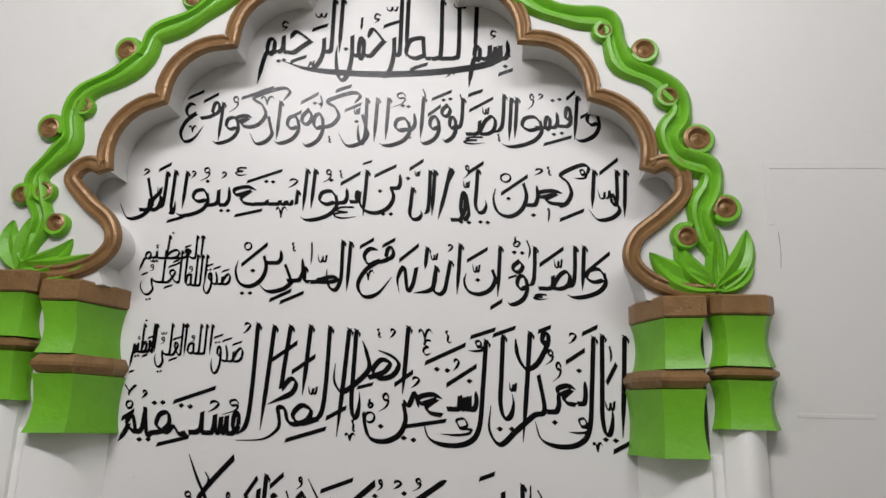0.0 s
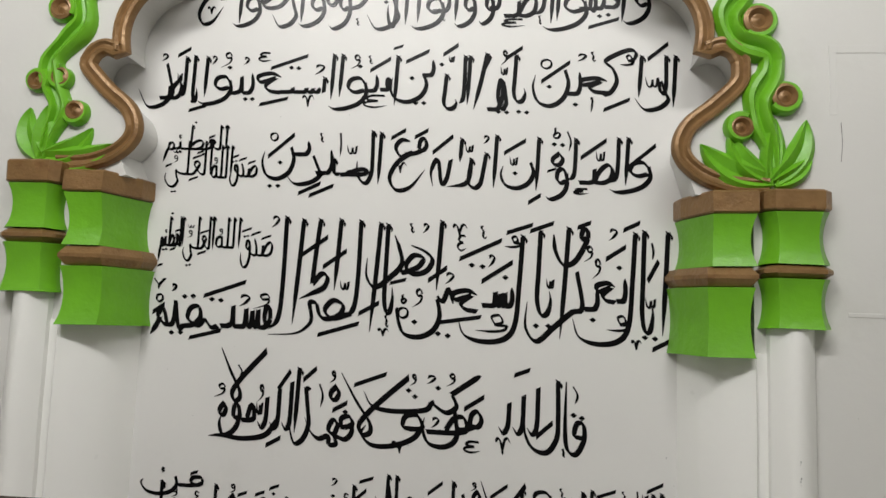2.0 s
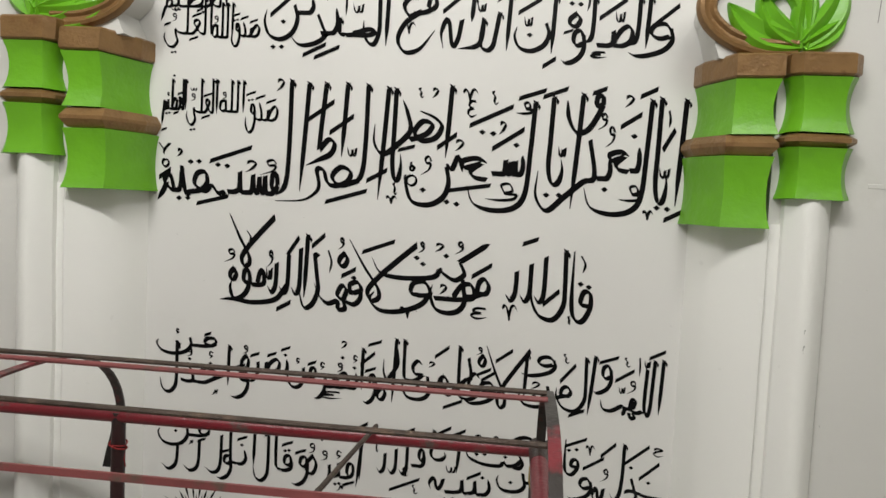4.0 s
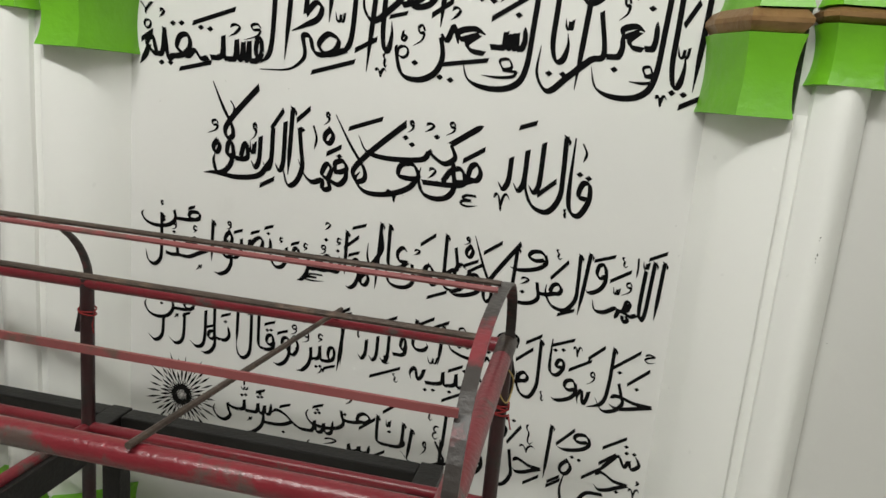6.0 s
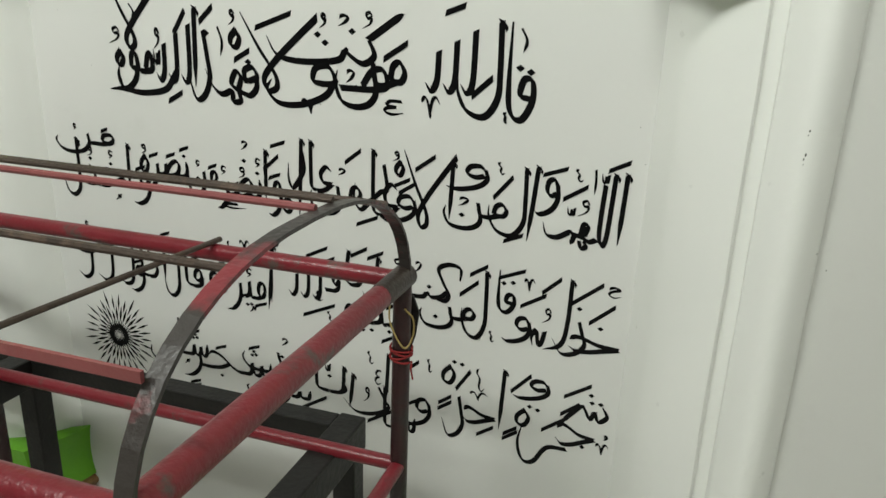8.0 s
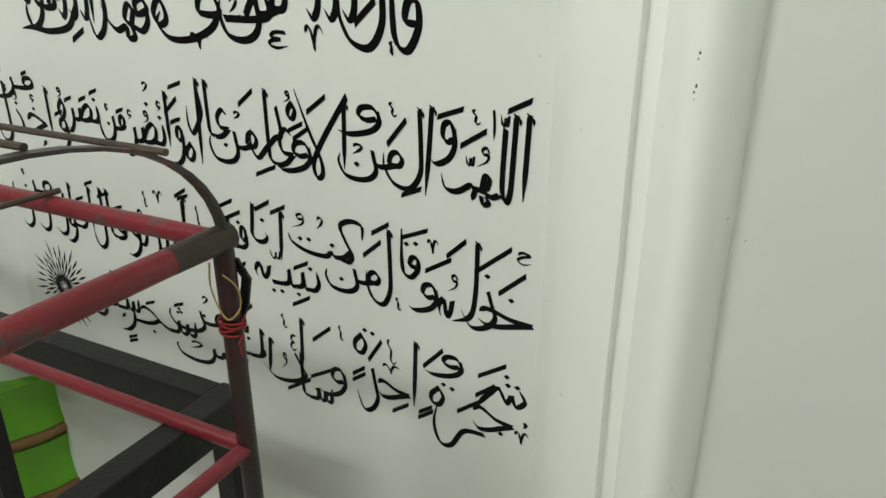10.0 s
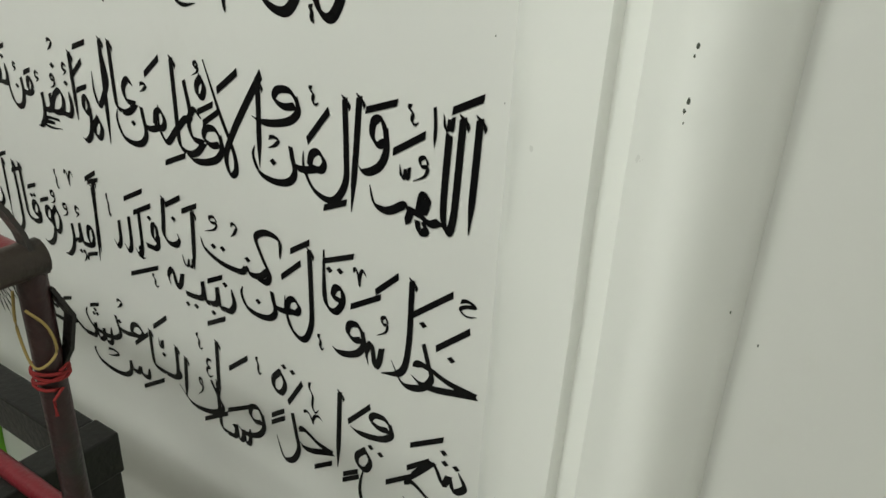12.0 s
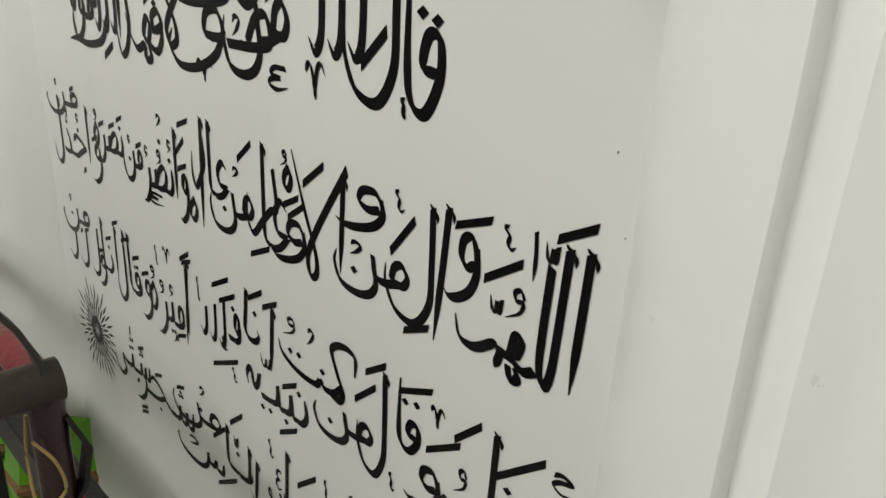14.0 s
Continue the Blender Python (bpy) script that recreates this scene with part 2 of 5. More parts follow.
INNER_SHAFT = [(0.316, PANEL + 0.012)] + bowed((0.323, PANEL - 0.004), (0.4515, 1.603), 0.018) + [(0.4550, 1.606), (0.4572, 1.6130), (0.482, 1.6138), (0.482, WALL + 0.004)]
OUTER_SHAFT = [(0.4772, WALL + 0.004)] + bowed((0.4785, 1.601), (0.568, 1.604), 0.033) + [(0.572, WALL + 0.004)]


def column_part(name, plan, rows, material, parent, mirror, smooth, wobble=0.0):
    """Skin one plan outline over rows of (z, swell)."""
    bm = bmesh.new()
    skins = []
    for z, d in rows:
        ring = []
        for x, y in side(inset(plan, d), mirror):
            w = wobble * (noise.noise((x * 9, y * 9, z * 9)) + 0.7 * noise.noise((x * 55, y * 55, z * 1.5))) * (y < WALL + 0.003 or PANEL - 0.006 > y)
            ring.append((x + w, y + (w if y < WALL else 0), z + 0.6 * w))
        skins.append(ring)
    rings(bm, skins)
    return part(name, bm, material, parent, smooth=smooth)


def waist(z0, z1, n=7, lip=0.004, depth=0.010):
    """Rows of a block with flared lips and a hollow waist."""
    return [(z0 + (z1 - z0) * k / n, lip - depth * math.sin(math.pi * k / n) ** 0.8) for k in range(n + 1)]


def column(kind, mirror, top, z_abacus, ring_top, ring_low, bottom, base):
    plan, shaft = (INNER_CAP, INNER_SHAFT) if kind == "inner" else (OUTER_CAP, OUTER_SHAFT)
    cx = sum(p[0] for p in plan) / len(plan)
    cx = 2 * XM - cx if mirror else cx
    words = "broad rounded white corner column" if kind == "inner" else "slim rounded white wall column"
    col = thing("column", (cx, WALL, 0.0), words + " with a green and gold-brown capital", "column", "columns of the niche")
    column_part("shaft", shaft, [(base - 0.01 + (bottom - base + 0.02) * k / 12, 0.0) for k in range(13)], SHAFT_WHITE, col, mirror, True, 0.0016)
    column_part("abacus", plan, [(z_abacus, 0.004), (z_abacus + 0.004, 0.008), (top - 0.004, 0.008), (top, 0.004)], GOLD, col, mirror, False, 0.003)
    column_part("capital_block", plan, waist(ring_top + 0.002, z_abacus - 0.002), GREEN, col, mirror, True, 0.005)
    mid = (ring_top + ring_low) / 2
    plan = INNER_LOW if kind == "inner" else plan
    column_part("ring", plan, [(ring_low, -0.003), (mid - 0.004, 0.009), (mid + 0.004, 0.009), (ring_top, -0.003)], GOLD, col, mirror, False, 0.003)
    column_part("capital_block", plan, waist(bottom, ring_low - 0.002, 8, 0.004, 0.009), GREEN, col, mirror, True, 0.005)
    column_part("base_block", plan, waist(base - 0.135, base, 8, 0.004, 0.009), GREEN, col, mirror, True, 0.005)
    column_part("ring", plan, [(base - 0.172, -0.003), (base - 0.158, 0.009), (base - 0.150, 0.009), (base - 0.137, -0.003)], GOLD, col, mirror, False, 0.003)
    column_part("base_block", plan, waist(base - 0.31, base - 0.174, 7), GREEN, col, mirror, True, 0.005)
    column_part("plinth", plan, [(0.0, 0.01), (base - 0.312, 0.01)], GOLD, col, mirror, False, 0.002)
    return col


column("inner", False, 1.788, 1.740, 1.628, 1.589, 1.444, 0.395)
column("outer", False, 1.790, 1.746, 1.634, 1.609, 1.506, 0.44)
column("inner", True, 1.810, 1.761, 1.636, 1.593, 1.460, 0.395)
column("outer", True, 1.829, 1.777, 1.671, 1.642, 1.530, 0.44)

# ---- gold moulding and vine ----
ROPE = [(-0.021, 0.0), (-0.021, 0.010), (-0.016, 0.018), (-0.009, 0.020), (-0.003, 0.014), (0.003, 0.013), (0.009, 0.019), (0.015, 0.018), (0.019, 0.010), (0.019, 0.0)]
frame_run = [(p.x, p.y) for p in ARCH]
arch_trim = tagged(part("arch_moulding", relief(frame_run, ROPE, WALL + 0.002), GOLD, smooth=True), "gold-brown double-ridged moulding round the scalloped arch", "moulding", kind="structure")

VINE_R = [(0.02, 2.60), (0.099, 2.529), (0.183, 2.497), (0.268, 2.482), (0.285, 2.408), (0.309, 2.357), (0.377, 2.322), (0.425, 2.272), (0.429, 2.224), (0.402, 2.177), (0.423, 2.123), (0.486, 2.096), (0.49, 2.047), (0.464, 1.993), (0.47, 1.939), (0.489, 1.887), (0.496, 1.803)]
VINE_L = [(-0.66, 2.62), (-0.743, 2.547), (-0.806, 2.499), (-0.884, 2.463), (-0.907, 2.404), (-0.967, 2.349), (-1.05, 2.303), (-1.078, 2.241), (-1.071, 2.172), (-1.104, 2.127), (-1.144, 2.075), (-1.134, 2.017), (-1.113, 1.959), (-1.132, 1.902), (-1.15, 1.839)]
STEM = [(-0.031, 0.0), (-0.030, 0.010), (-0.022, 0.022), (-0.013, 0.024), (-0.007, 0.011), (0.001, 0.009), (0.008, 0.022), (0.016, 0.027), (0.024, 0.020), (0.030, 0.009), (0.031, 0.0)]


def vine(run, curls, leaves, foot):
    v = thing("vine_ornament", (foot[0], WALL, foot[1]), "bright green plaster vine relief with gold-brown curls beside the arch", "relief ornament", "vines of the arch")
    pts = spline(run, 6)
    n = len(pts)
    part("stem", relief(pts, STEM, WALL + 0.002, [1.02 + 0.12 * math.sin(i * 0.52) if i < n - 12 else 1.0 - 0.06 * (i - n + 12) for i in range(n)]), GREEN, v, smooth=True)
    for x, z, r, turn in curls:
        # a coiled green lip round a hollow gold-brown eye
        coil = []
        for k in range(30):
            a = radians(turn) + 2 * math.pi * 1.18 * k / 29
            rad = r * (1.05 - 0.30 * k / 29)
            coil.append((x + rad * math.cos(a), z + rad * math.sin(a)))
        lip = [(-0.010, 0.0), (-0.009, 0.016), (-0.004, 0.024), (0.004, 0.024), (0.009, 0.016), (0.010, 0.0)]
        c = part("curl", relief(coil, lip, WALL + 0.002, [1.0 - 0.5 * (k / 29) ** 2 for k in range(30)]), GREEN, v, smooth=True)
        bm = bmesh.new()
        rows = []
        for q, f in ((1.0, 0.004), (0.96, 0.021), (0.70, 0.024), (0.45, 0.014), (0.18, 0.017), (0.02, 0.022)):
            rows.append([(x + r * q * math.cos(a), WALL + 0.002 - f, z + r * q * math.sin(a)) for a in (2 * math.pi * k / 18 for k in range(18))])
        part("eye", rings(bm, rows), GOLD, c, "gold-brown hollow eye", smooth=True)
    for (ax, az), (bx, bz), bend, width in leaves:
        a, b = Vector((ax, az)), Vector((bx, bz))
        d = (b - a)
        s = Vector((-d.y, d.x)).normalized()
        run2 = [a + d * t + s * bend * math.sin(math.pi * t) for t in (k / 14 for k in range(15))]
        blade = [(-1.0, 0.0), (-0.98, 0.010), (-0.6, 0.020), (-0.2, 0.013), (0.0, 0.010), (0.2, 0.015), (0.6, 0.024), (0.98, 0.012), (1.0, 0.0)]
        prof = [(q * width, f) for q, f in blade]
        part("leaf", relief(run2, prof, WALL + 0.002, [max(0.04, math.sin(math.pi * min(1, 0.10 + 0.90 * k / 14) ** 0.9) ** 0.7) for k in range(15)]), GREEN, v, smooth=True)
    return v


vine(VINE_R, [(0.255, 2.450, 0.020, 100), (0.351, 2.396, 0.030, 200), (0.402, 2.273, 0.024, 90), (0.464, 2.165, 0.034, 230), (0.517, 1.996, 0.030, 215), (0.426, 1.928, 0.026, 60)],
     [((0.49, 1.815), (0.345, 1.893), 0.022, 0.034), ((0.49, 1.815), (0.405, 1.925), 0.020, 0.026), ((0.492, 1.81), (0.563, 1.948), -0.020, 0.030), ((0.495, 1.808), (0.572, 1.873), -0.012, 0.022), ((0.488, 1.815), (0.50, 1.95), 0.0, 0.026)], (0.493, 1.80))
vine(VINE_L, [(-0.797, 2.560, 0.022, 20), (-0.953, 2.416, 0.030, 340), (-1.047, 2.261, 0.022, 90), (-1.127, 2.203, 0.030, 330), (-1.115, 2.034, 0.024, 90), (-1.172, 2.026, 0.024, 330), (-1.071, 1.952, 0.026, 120)],
     [((-1.145, 1.845), (-0.972, 1.878), -0.025, 0.036), ((-1.145, 1.845), (-1.03, 1.915), -0.022, 0.030), ((-1.15, 1.842), (-1.188, 1.962), 0.020, 0.030), ((-1.15, 1.842), (-1.145, 1.968), 0.0, 0.028)], (-1.15, 1.835))

# ---- lettering ----
INK_Y = PANEL - 0.0004
coats = 0
NIB = Vector((-0.66, 0.75))
# Letter forms drawn with a broad nib: width, strokes, one unit being the height of the upright.
# i alone, f last, n first, m between. A stroke may begin with flags: b barb at the head, t thin end, T thin start.
LOOP = [(0.30, 0.18), (0.25, 0.35), (0.12, 0.34), (0.09, 0.19), (0.21, 0.13), (0.31, 0.20)]
BOWL = ["t", (0.57, 0.30), (0.59, -0.02), (0.48, -0.27), (0.28, -0.35), (0.10, -0.25), (0.01, 0.00), (0.04, 0.16)]
SADLOOP = [(0.26, 0.05), (0.44, 0.26), (0.66, 0.36), (0.80, 0.26), (0.74, 0.08), (0.52, 0.0), (0.24, 0.01)]


def moved(stroke, dx, dy=0.0):
    return [p if isinstance(p, str) else (p[0] + dx, p[1] + dy) for p in stroke]


SHAPES = {
    "alef i": (0.22, [["b", (0.12, 1.0), (0.11, 0.5), (0.10, -0.03)]]),
    "alef f": (0.30, [["b", (0.13, 1.0), (0.13, 0.3), (0.16, 0.07), (0.30, 0.0)]]),
    "tooth n": (0.28, [["T", (0.17, 0.38), (0.21, 0.16), (0.13, 0.02), (0.0, 0.0)]]),
    "tooth m": (0.30, [[(0.30, 0.0), (0.21, 0.03), (0.17, 0.30)], [(0.17, 0.32), (0.15, 0.06), (0.0, 0.0)]]),
    "boat f": (0.98, [[(0.98, 0.0), (0.88, 0.04), (0.86, 0.28)], ["t", (0.86, 0.32), (0.82, 0.03), (0.5, -0.05), (0.15, 0.0), (0.03, 0.12), (0.02, 0.36)]]),
    "boat i": (0.92, [["t", (0.86, 0.36), (0.84, 0.05), (0.5, -0.05), (0.15, 0.0), (0.03, 0.12), (0.02, 0.36)]]),
    "noon f": (0.70, [[(0.70, 0.0), (0.61, 0.03), (0.57, 0.26)], BOWL]),
    "noon i": (0.64, [BOWL]),
    "yeh f": (0.82, [[(0.82, 0.0), (0.62, 0.03), (0.46, 0.12)], ["t", (0.46, 0.14), (0.50, -0.06), (0.56, -0.22), (0.40, -0.38), (0.18, -0.34), (0.02, -0.14), (0.05, 0.04)]]),
    "yeh i": (0.66, [["t", (0.62, 0.36), (0.48, 0.42), (0.38, 0.28), (0.50, 0.10), (0.58, -0.10), (0.44, -0.30), (0.18, -0.32), (0.02, -0.12), (0.05, 0.06)]]),
    "seen n": (0.76, [["T", (0.72, 0.34), (0.69, 0.04), (0.56, 0.03), (0.52, 0.24)], [(0.52, 0.25), (0.48, 0.03), (0.36, 0.03), (0.31, 0.27)], [(0.31, 0.28), (0.27, 0.03), (0.12, 0.0), (0.0, 0.0)]]),
    "seen m": (0.80, [[(0.80, 0.0), (0.74, 0.02), (0.71, 0.26)], [(0.71, 0.27), (0.67, 0.03), (0.56, 0.03), (0.52, 0.24)], [(0.52, 0.25), (0.48, 0.03), (0.36, 0.03), (0.31, 0.27)], [(0.31, 0.28), (0.27, 0.03), (0.12, 0.0), (0.0, 0.0)]]),
    "seen f": (1.25, [[(1.25, 0.0), (1.17, 0.02), (1.15, 0.26)], [(1.15, 0.27), (1.12, 0.03), (1.0, 0.03), (0.97, 0.24)], [(0.97, 0.25), (0.93, 0.03), (0.82, 0.03), (0.78, 0.27)], ["t", (0.78, 0.28), (0.76, -0.1), (0.62, -0.33), (0.36, -0.38), (0.12, -0.25), (0.03, 0.02), (0.06, 0.14)]]),
    "seen i": (1.2, [["T", (1.15, 0.34), (1.12, 0.03), (1.0, 0.03), (0.97, 0.24)], [(0.97, 0.25), (0.93, 0.03), (0.82, 0.03), (0.78, 0.27)], ["t", (0.78, 0.28), (0.76, -0.1), (0.62, -0.33), (0.36, -0.38), (0.12, -0.25), (0.03, 0.02), (0.06, 0.14)]]),
    "sad n": (0.84, [SADLOOP, [(0.25, 0.28), (0.23, 0.05), (0.10, 0.0), (0.0, 0.0)]]),
    "sad m": (0.92, [[(0.92, 0.0), (0.7, 0.02), (0.5, 0.0)], SADLOOP, [(0.25, 0.28), (0.23, 0.05), (0.10, 0.0), (0.0, 0.0)]]),
    "tah i": (0.84, [SADLOOP, ["b", (0.34, 1.0), (0.32, 0.5), (0.30, 0.03)], [(0.52, 0.0), (0.2, 0.0), (0.02, 0.05)]]),
    "tah m": (0.90, [[(0.90, 0.0), (0.6, 0.0), (0.25, 0.0), (0.0, 0.0)], SADLOOP, ["b", (0.34, 1.0), (0.32, 0.5), (0.30, 0.03)]]),
    "hah n": (0.70, [["T", (0.06, 0.26), (0.20, 0.38), (0.40, 0.33), (0.66, 0.20)], [(0.67, 0.21), (0.42, 0.10), (0.2, 0.0), (0.0, 0.0)]]),
    "hah m": (0.78, [["t", (0.78, 0.0), (0.62, 0.10), (0.40, 0.30), (0.20, 0.37), (0.08, 0.26)], [(0.58, 0.14), (0.4, 0.04), (0.2, 0.0), (0.0, 0.0)]]),
    "ain n": (0.50, [["T", (0.44, 0.42), (0.28, 0.50), (0.13, 0.36), (0.20, 0.19), (0.46, 0.16)], [(0.46, 0.16), (0.30, 0.05), (0.14, 0.0), (0.0, 0.0)]]),
    "ain m": (0.46, [[(0.46, 0.0), (0.34, 0.08), (0.12, 0.32)], [(0.12, 0.32), (0.26, 0.39), (0.37, 0.31), (0.22, 0.10), (0.10, 0.01), (0.0, 0.0)]]),
    "ain f": (0.66, [["t", (0.66, 0.0), (0.50, 0.10), (0.28, 0.33), (0.44, 0.38), (0.44, 0.18), (0.22, 0.02), (0.05, -0.2), (0.14, -0.44), (0.40, -0.48), (0.64, -0.34)]]),
    "feh n": (0.36, [LOOP, [(0.31, 0.20), (0.28, 0.06), (0.14, 0.0), (0.0, 0.0)]]),
    "feh m": (0.44, [[(0.44, 0.0), (0.34, 0.03), (0.30, 0.18)], LOOP, [(0.36, 0.02), (0.2, 0.0), (0.0, 0.0)]]),
    "qaf i": (0.60, [moved(LOOP, 0.26, 0.03), ["t", (0.57, 0.23), (0.56, -0.06), (0.42, -0.29), (0.2, -0.32), (0.04, -0.13), (0.04, 0.08)]]),
    "kaf n": (0.64, [["T", (0.70, 1.0), (0.46, 0.82), (0.20, 0.62)], [(0.20, 0.62), (0.34, 0.42), (0.45, 0.22), (0.40, 0.05), (0.2, 0.0), (0.0, 0.0)]]),
    "kaf m": (0.64, [[(0.64, 0.0), (0.42, 0.02), (0.2, 0.0)], ["T", (0.70, 1.0), (0.46, 0.82), (0.20, 0.62)], [(0.20, 0.62), (0.34, 0.42), (0.45, 0.22), (0.40, 0.05), (0.2, 0.0), (0.0, 0.0)]]),
    "kaf i": (0.92, [["bt", (0.86, 1.0), (0.85, 0.1), (0.62, -0.07), (0.3, -0.05), (0.08, 0.03), (0.02, 0.22)], [(0.55, 0.42), (0.42, 0.36), (0.52, 0.28), (0.36, 0.20)]]),
    "lam i": (0.54, [["bt", (0.46, 1.0), (0.46, 0.1), (0.41, -0.18), (0.25, -0.31), (0.08, -0.21), (0.01, 0.06)]]),
    "lam f": (0.60, [[(0.60, 0.0), (0.46, 0.02)], ["bt", (0.46, 1.0), (0.46, 0.1), (0.41, -0.18), (0.25, -0.31), (0.08, -0.21), (0.01, 0.06)]]),
    "lam n": (0.24, [["b", (0.13, 1.0), (0.13, 0.12), (0.08, 0.01), (0.0, 0.0)]]),
    "lam m": (0.26, [[(0.26, 0.0), (0.12, 0.0)], ["b", (0.14, 1.0), (0.14, 0.12), (0.08, 0.01), (0.0, 0.0)]]),
    "meem n": (0.38, [[(0.32, 0.14), (0.28, 0.30), (0.16, 0.29), (0.13, 0.12), (0.23, 0.03), (0.33, 0.14)], [(0.24, 0.04), (0.12, 0.0), (0.0, 0.0)]]),
    "meem m": (0.40, [[(0.40, 0.0), (0.30, 0.01)], [(0.32, 0.02), (0.31, 0.22), (0.19, 0.24), (0.14, 0.07), (0.22, -0.05), (0.33, 0.03)], [(0.24, -0.02), (0.12, 0.0), (0.0, 0.0)]]),
    "meem f": (0.50, [[(0.50, 0.0), (0.42, 0.02)], [(0.42, 0.02), (0.41, 0.22), (0.27, 0.24), (0.22, 0.07), (0.32, -0.03), (0.43, 0.04)], ["t", (0.27, 0.03), (0.17, -0.06), (0.09, -0.30), (0.02, -0.58)]]),
    "heh n": (0.55, [[(0.50, 0.10), (0.38, 0.40), (0.24, 0.44), (0.17, 0.18), (0.34, 0.0), (0.52, 0.12)], [(0.36, 0.42), (0.33, 0.18), (0.22, 0.04)], [(0.24, 0.03), (0.12, 0.0), (0.0, 0.0)]]),
    "heh m": (0.48, [[(0.48, 0.0), (0.34, 0.03), (0.29, 0.34), (0.15, 0.26), (0.29, 0.03)], [(0.29, 0.03), (0.29, -0.22), (0.13, -0.20), (0.20, 0.0), (0.0, 0.0)]]),
    "heh f": (0.38, [[(0.38, 0.0), (0.29, 0.05), (0.26, 0.38)], [(0.26, 0.36), (0.08, 0.31), (0.03, 0.10), (0.15, 0.01), (0.29, 0.06)]]),
    "heh i": (0.38, [[(0.19, 0.46), (0.33, 0.24), (0.23, 0.03), (0.06, 0.07), (0.05, 0.25), (0.22, 0.42)]]),
    "waw i": (0.44, [moved(LOOP, 0.09, 0.0), ["t", (0.40, 0.20), (0.39, -0.04), (0.28, -0.24), (0.10, -0.33), (-0.06, -0.30)]]),
    "waw f": (0.50, [[(0.50, 0.0), (0.42, 0.03), (0.40, 0.18)], moved(LOOP, 0.09, 0.0), ["t", (0.40, 0.20), (0.39, -0.04), (0.28, -0.24), (0.10, -0.33), (-0.06, -0.30)]]),
    "reh i": (0.34, [["t", (0.30, 0.30), (0.34, 0.06), (0.26, -0.15), (0.10, -0.29), (-0.08, -0.32)]]),
    "reh f": (0.42, [[(0.42, 0.0), (0.35, 0.03), (0.32, 0.24)], ["t", (0.32, 0.26), (0.33, 0.04), (0.26, -0.15), (0.10, -0.29), (-0.08, -0.32)]]),
    "dal i": (0.42, [["T", (0.18, 0.48), (0.32, 0.24), (0.36, 0.07), (0.22, 0.0), (0.02, 0.04)]]),
    "dal f": (0.48, [[(0.48, 0.0), (0.36, 0.02), (0.2, 0.0), (0.02, 0.04)], ["T", (0.20, 0.46), (0.33, 0.24), (0.36, 0.04)]]),
    "stretch m": (0.22, [[(0.22, 0.0), (0.1, 0.0), (0.0, 0.0)]]),
    "lamalef i": (0.62, [["T", (0.04, 1.02), (0.22, 0.55), (0.46, 0.10), (0.40, 0.0)], ["T", (0.60, 0.98), (0.46, 0.52), (0.18, 0.10), (0.22, 0.0), (0.40, 0.0)]]),
    "lamalef f": (0.62, [[(0.62, 0.0), (0.50, 0.01)], ["b", (0.54, 1.0), (0.53, 0.25), (0.46, 0.02), (0.3, 0.0)], ["T", (0.06, 0.98), (0.24, 0.48), (0.46, 0.04)]]),
}
# letter: skeleton, joins on both sides, dots (count, above or below)
LETTERS = {"ا": ("alef", 0, 0), "آ": ("alef", 0, 0), "ب": ("tooth", 1, -1), "ت": ("tooth", 1, 2), "ة": ("heh", 0, 2), "ج": ("hah", 1, -1), "ح": ("hah", 1, 0), "خ": ("hah", 1, 1),
           "د": ("dal", 0, 0), "ذ": ("dal", 0, 1), "ر": ("reh", 0, 0), "ز": ("reh", 0, 1), "س": ("seen", 1, 0), "ش": ("seen", 1, 3), "ص": ("sad", 1, 0), "ط": ("tah", 1, 0),
           "ظ": ("tah", 1, 1), "ع": ("ain", 1, 0), "ف": ("feh", 1, 1), "ق": ("qaf", 1, 2), "ك": ("kaf", 1, 0), "ل": ("lam", 1, 0), "م": ("meem", 1, 0), "ن": ("noon", 1, 1),
           "ه": ("heh", 1, 0), "و": ("waw", 0, 0), "ى": ("yeh", 1, 0), "ي": ("yeh", 1, -2), "ئ": ("tooth", 1, 9), "لا": ("lamalef", 0, 0), "ـ": ("stretch", 1, 0)}
MARKS = "\u064b\u064c\u064d\u064e\u064f\u0650\u0651\u0652\u0670"
BELOW = "\u064d\u0650"


def skeleton_of(name, form):
    """The drawn shape for a letter in that form, with the stand-ins that share a body."""
    if name in ("noon", "yeh") and form in "nm":
        name = "tooth"
    if name == "tooth" and form in "if":
        name = "boat"
    if name == "qaf" and form in "nm":
        name = "feh"
    for f in (form, "m" if form == "f" else "n", "i", "f", "m", "n"):
        if name + " " + f in SHAPES:
            return SHAPES[name + " " + f]


def shaped(text):
    """Letters with their joined forms: (letter, form, marks), in reading order."""
    units = []
    for ch in text:
        if ch in MARKS:
            units[-1][1].append(ch)
        elif ch == "ا" and units and units[-1][0] == "ل":
            units[-1][0] = "لا"
        else:
            units.append([ch, []])
    out = []
    for i, (ch, marks) in enumerate(units):
        before = i > 0 and LETTERS[units[i - 1][0]][1]
        after = i + 1 < len(units) and LETTERS[ch][1]
        out.append((ch, "m" if before and after else "n" if after else "f" if before else "i", marks))
    return out


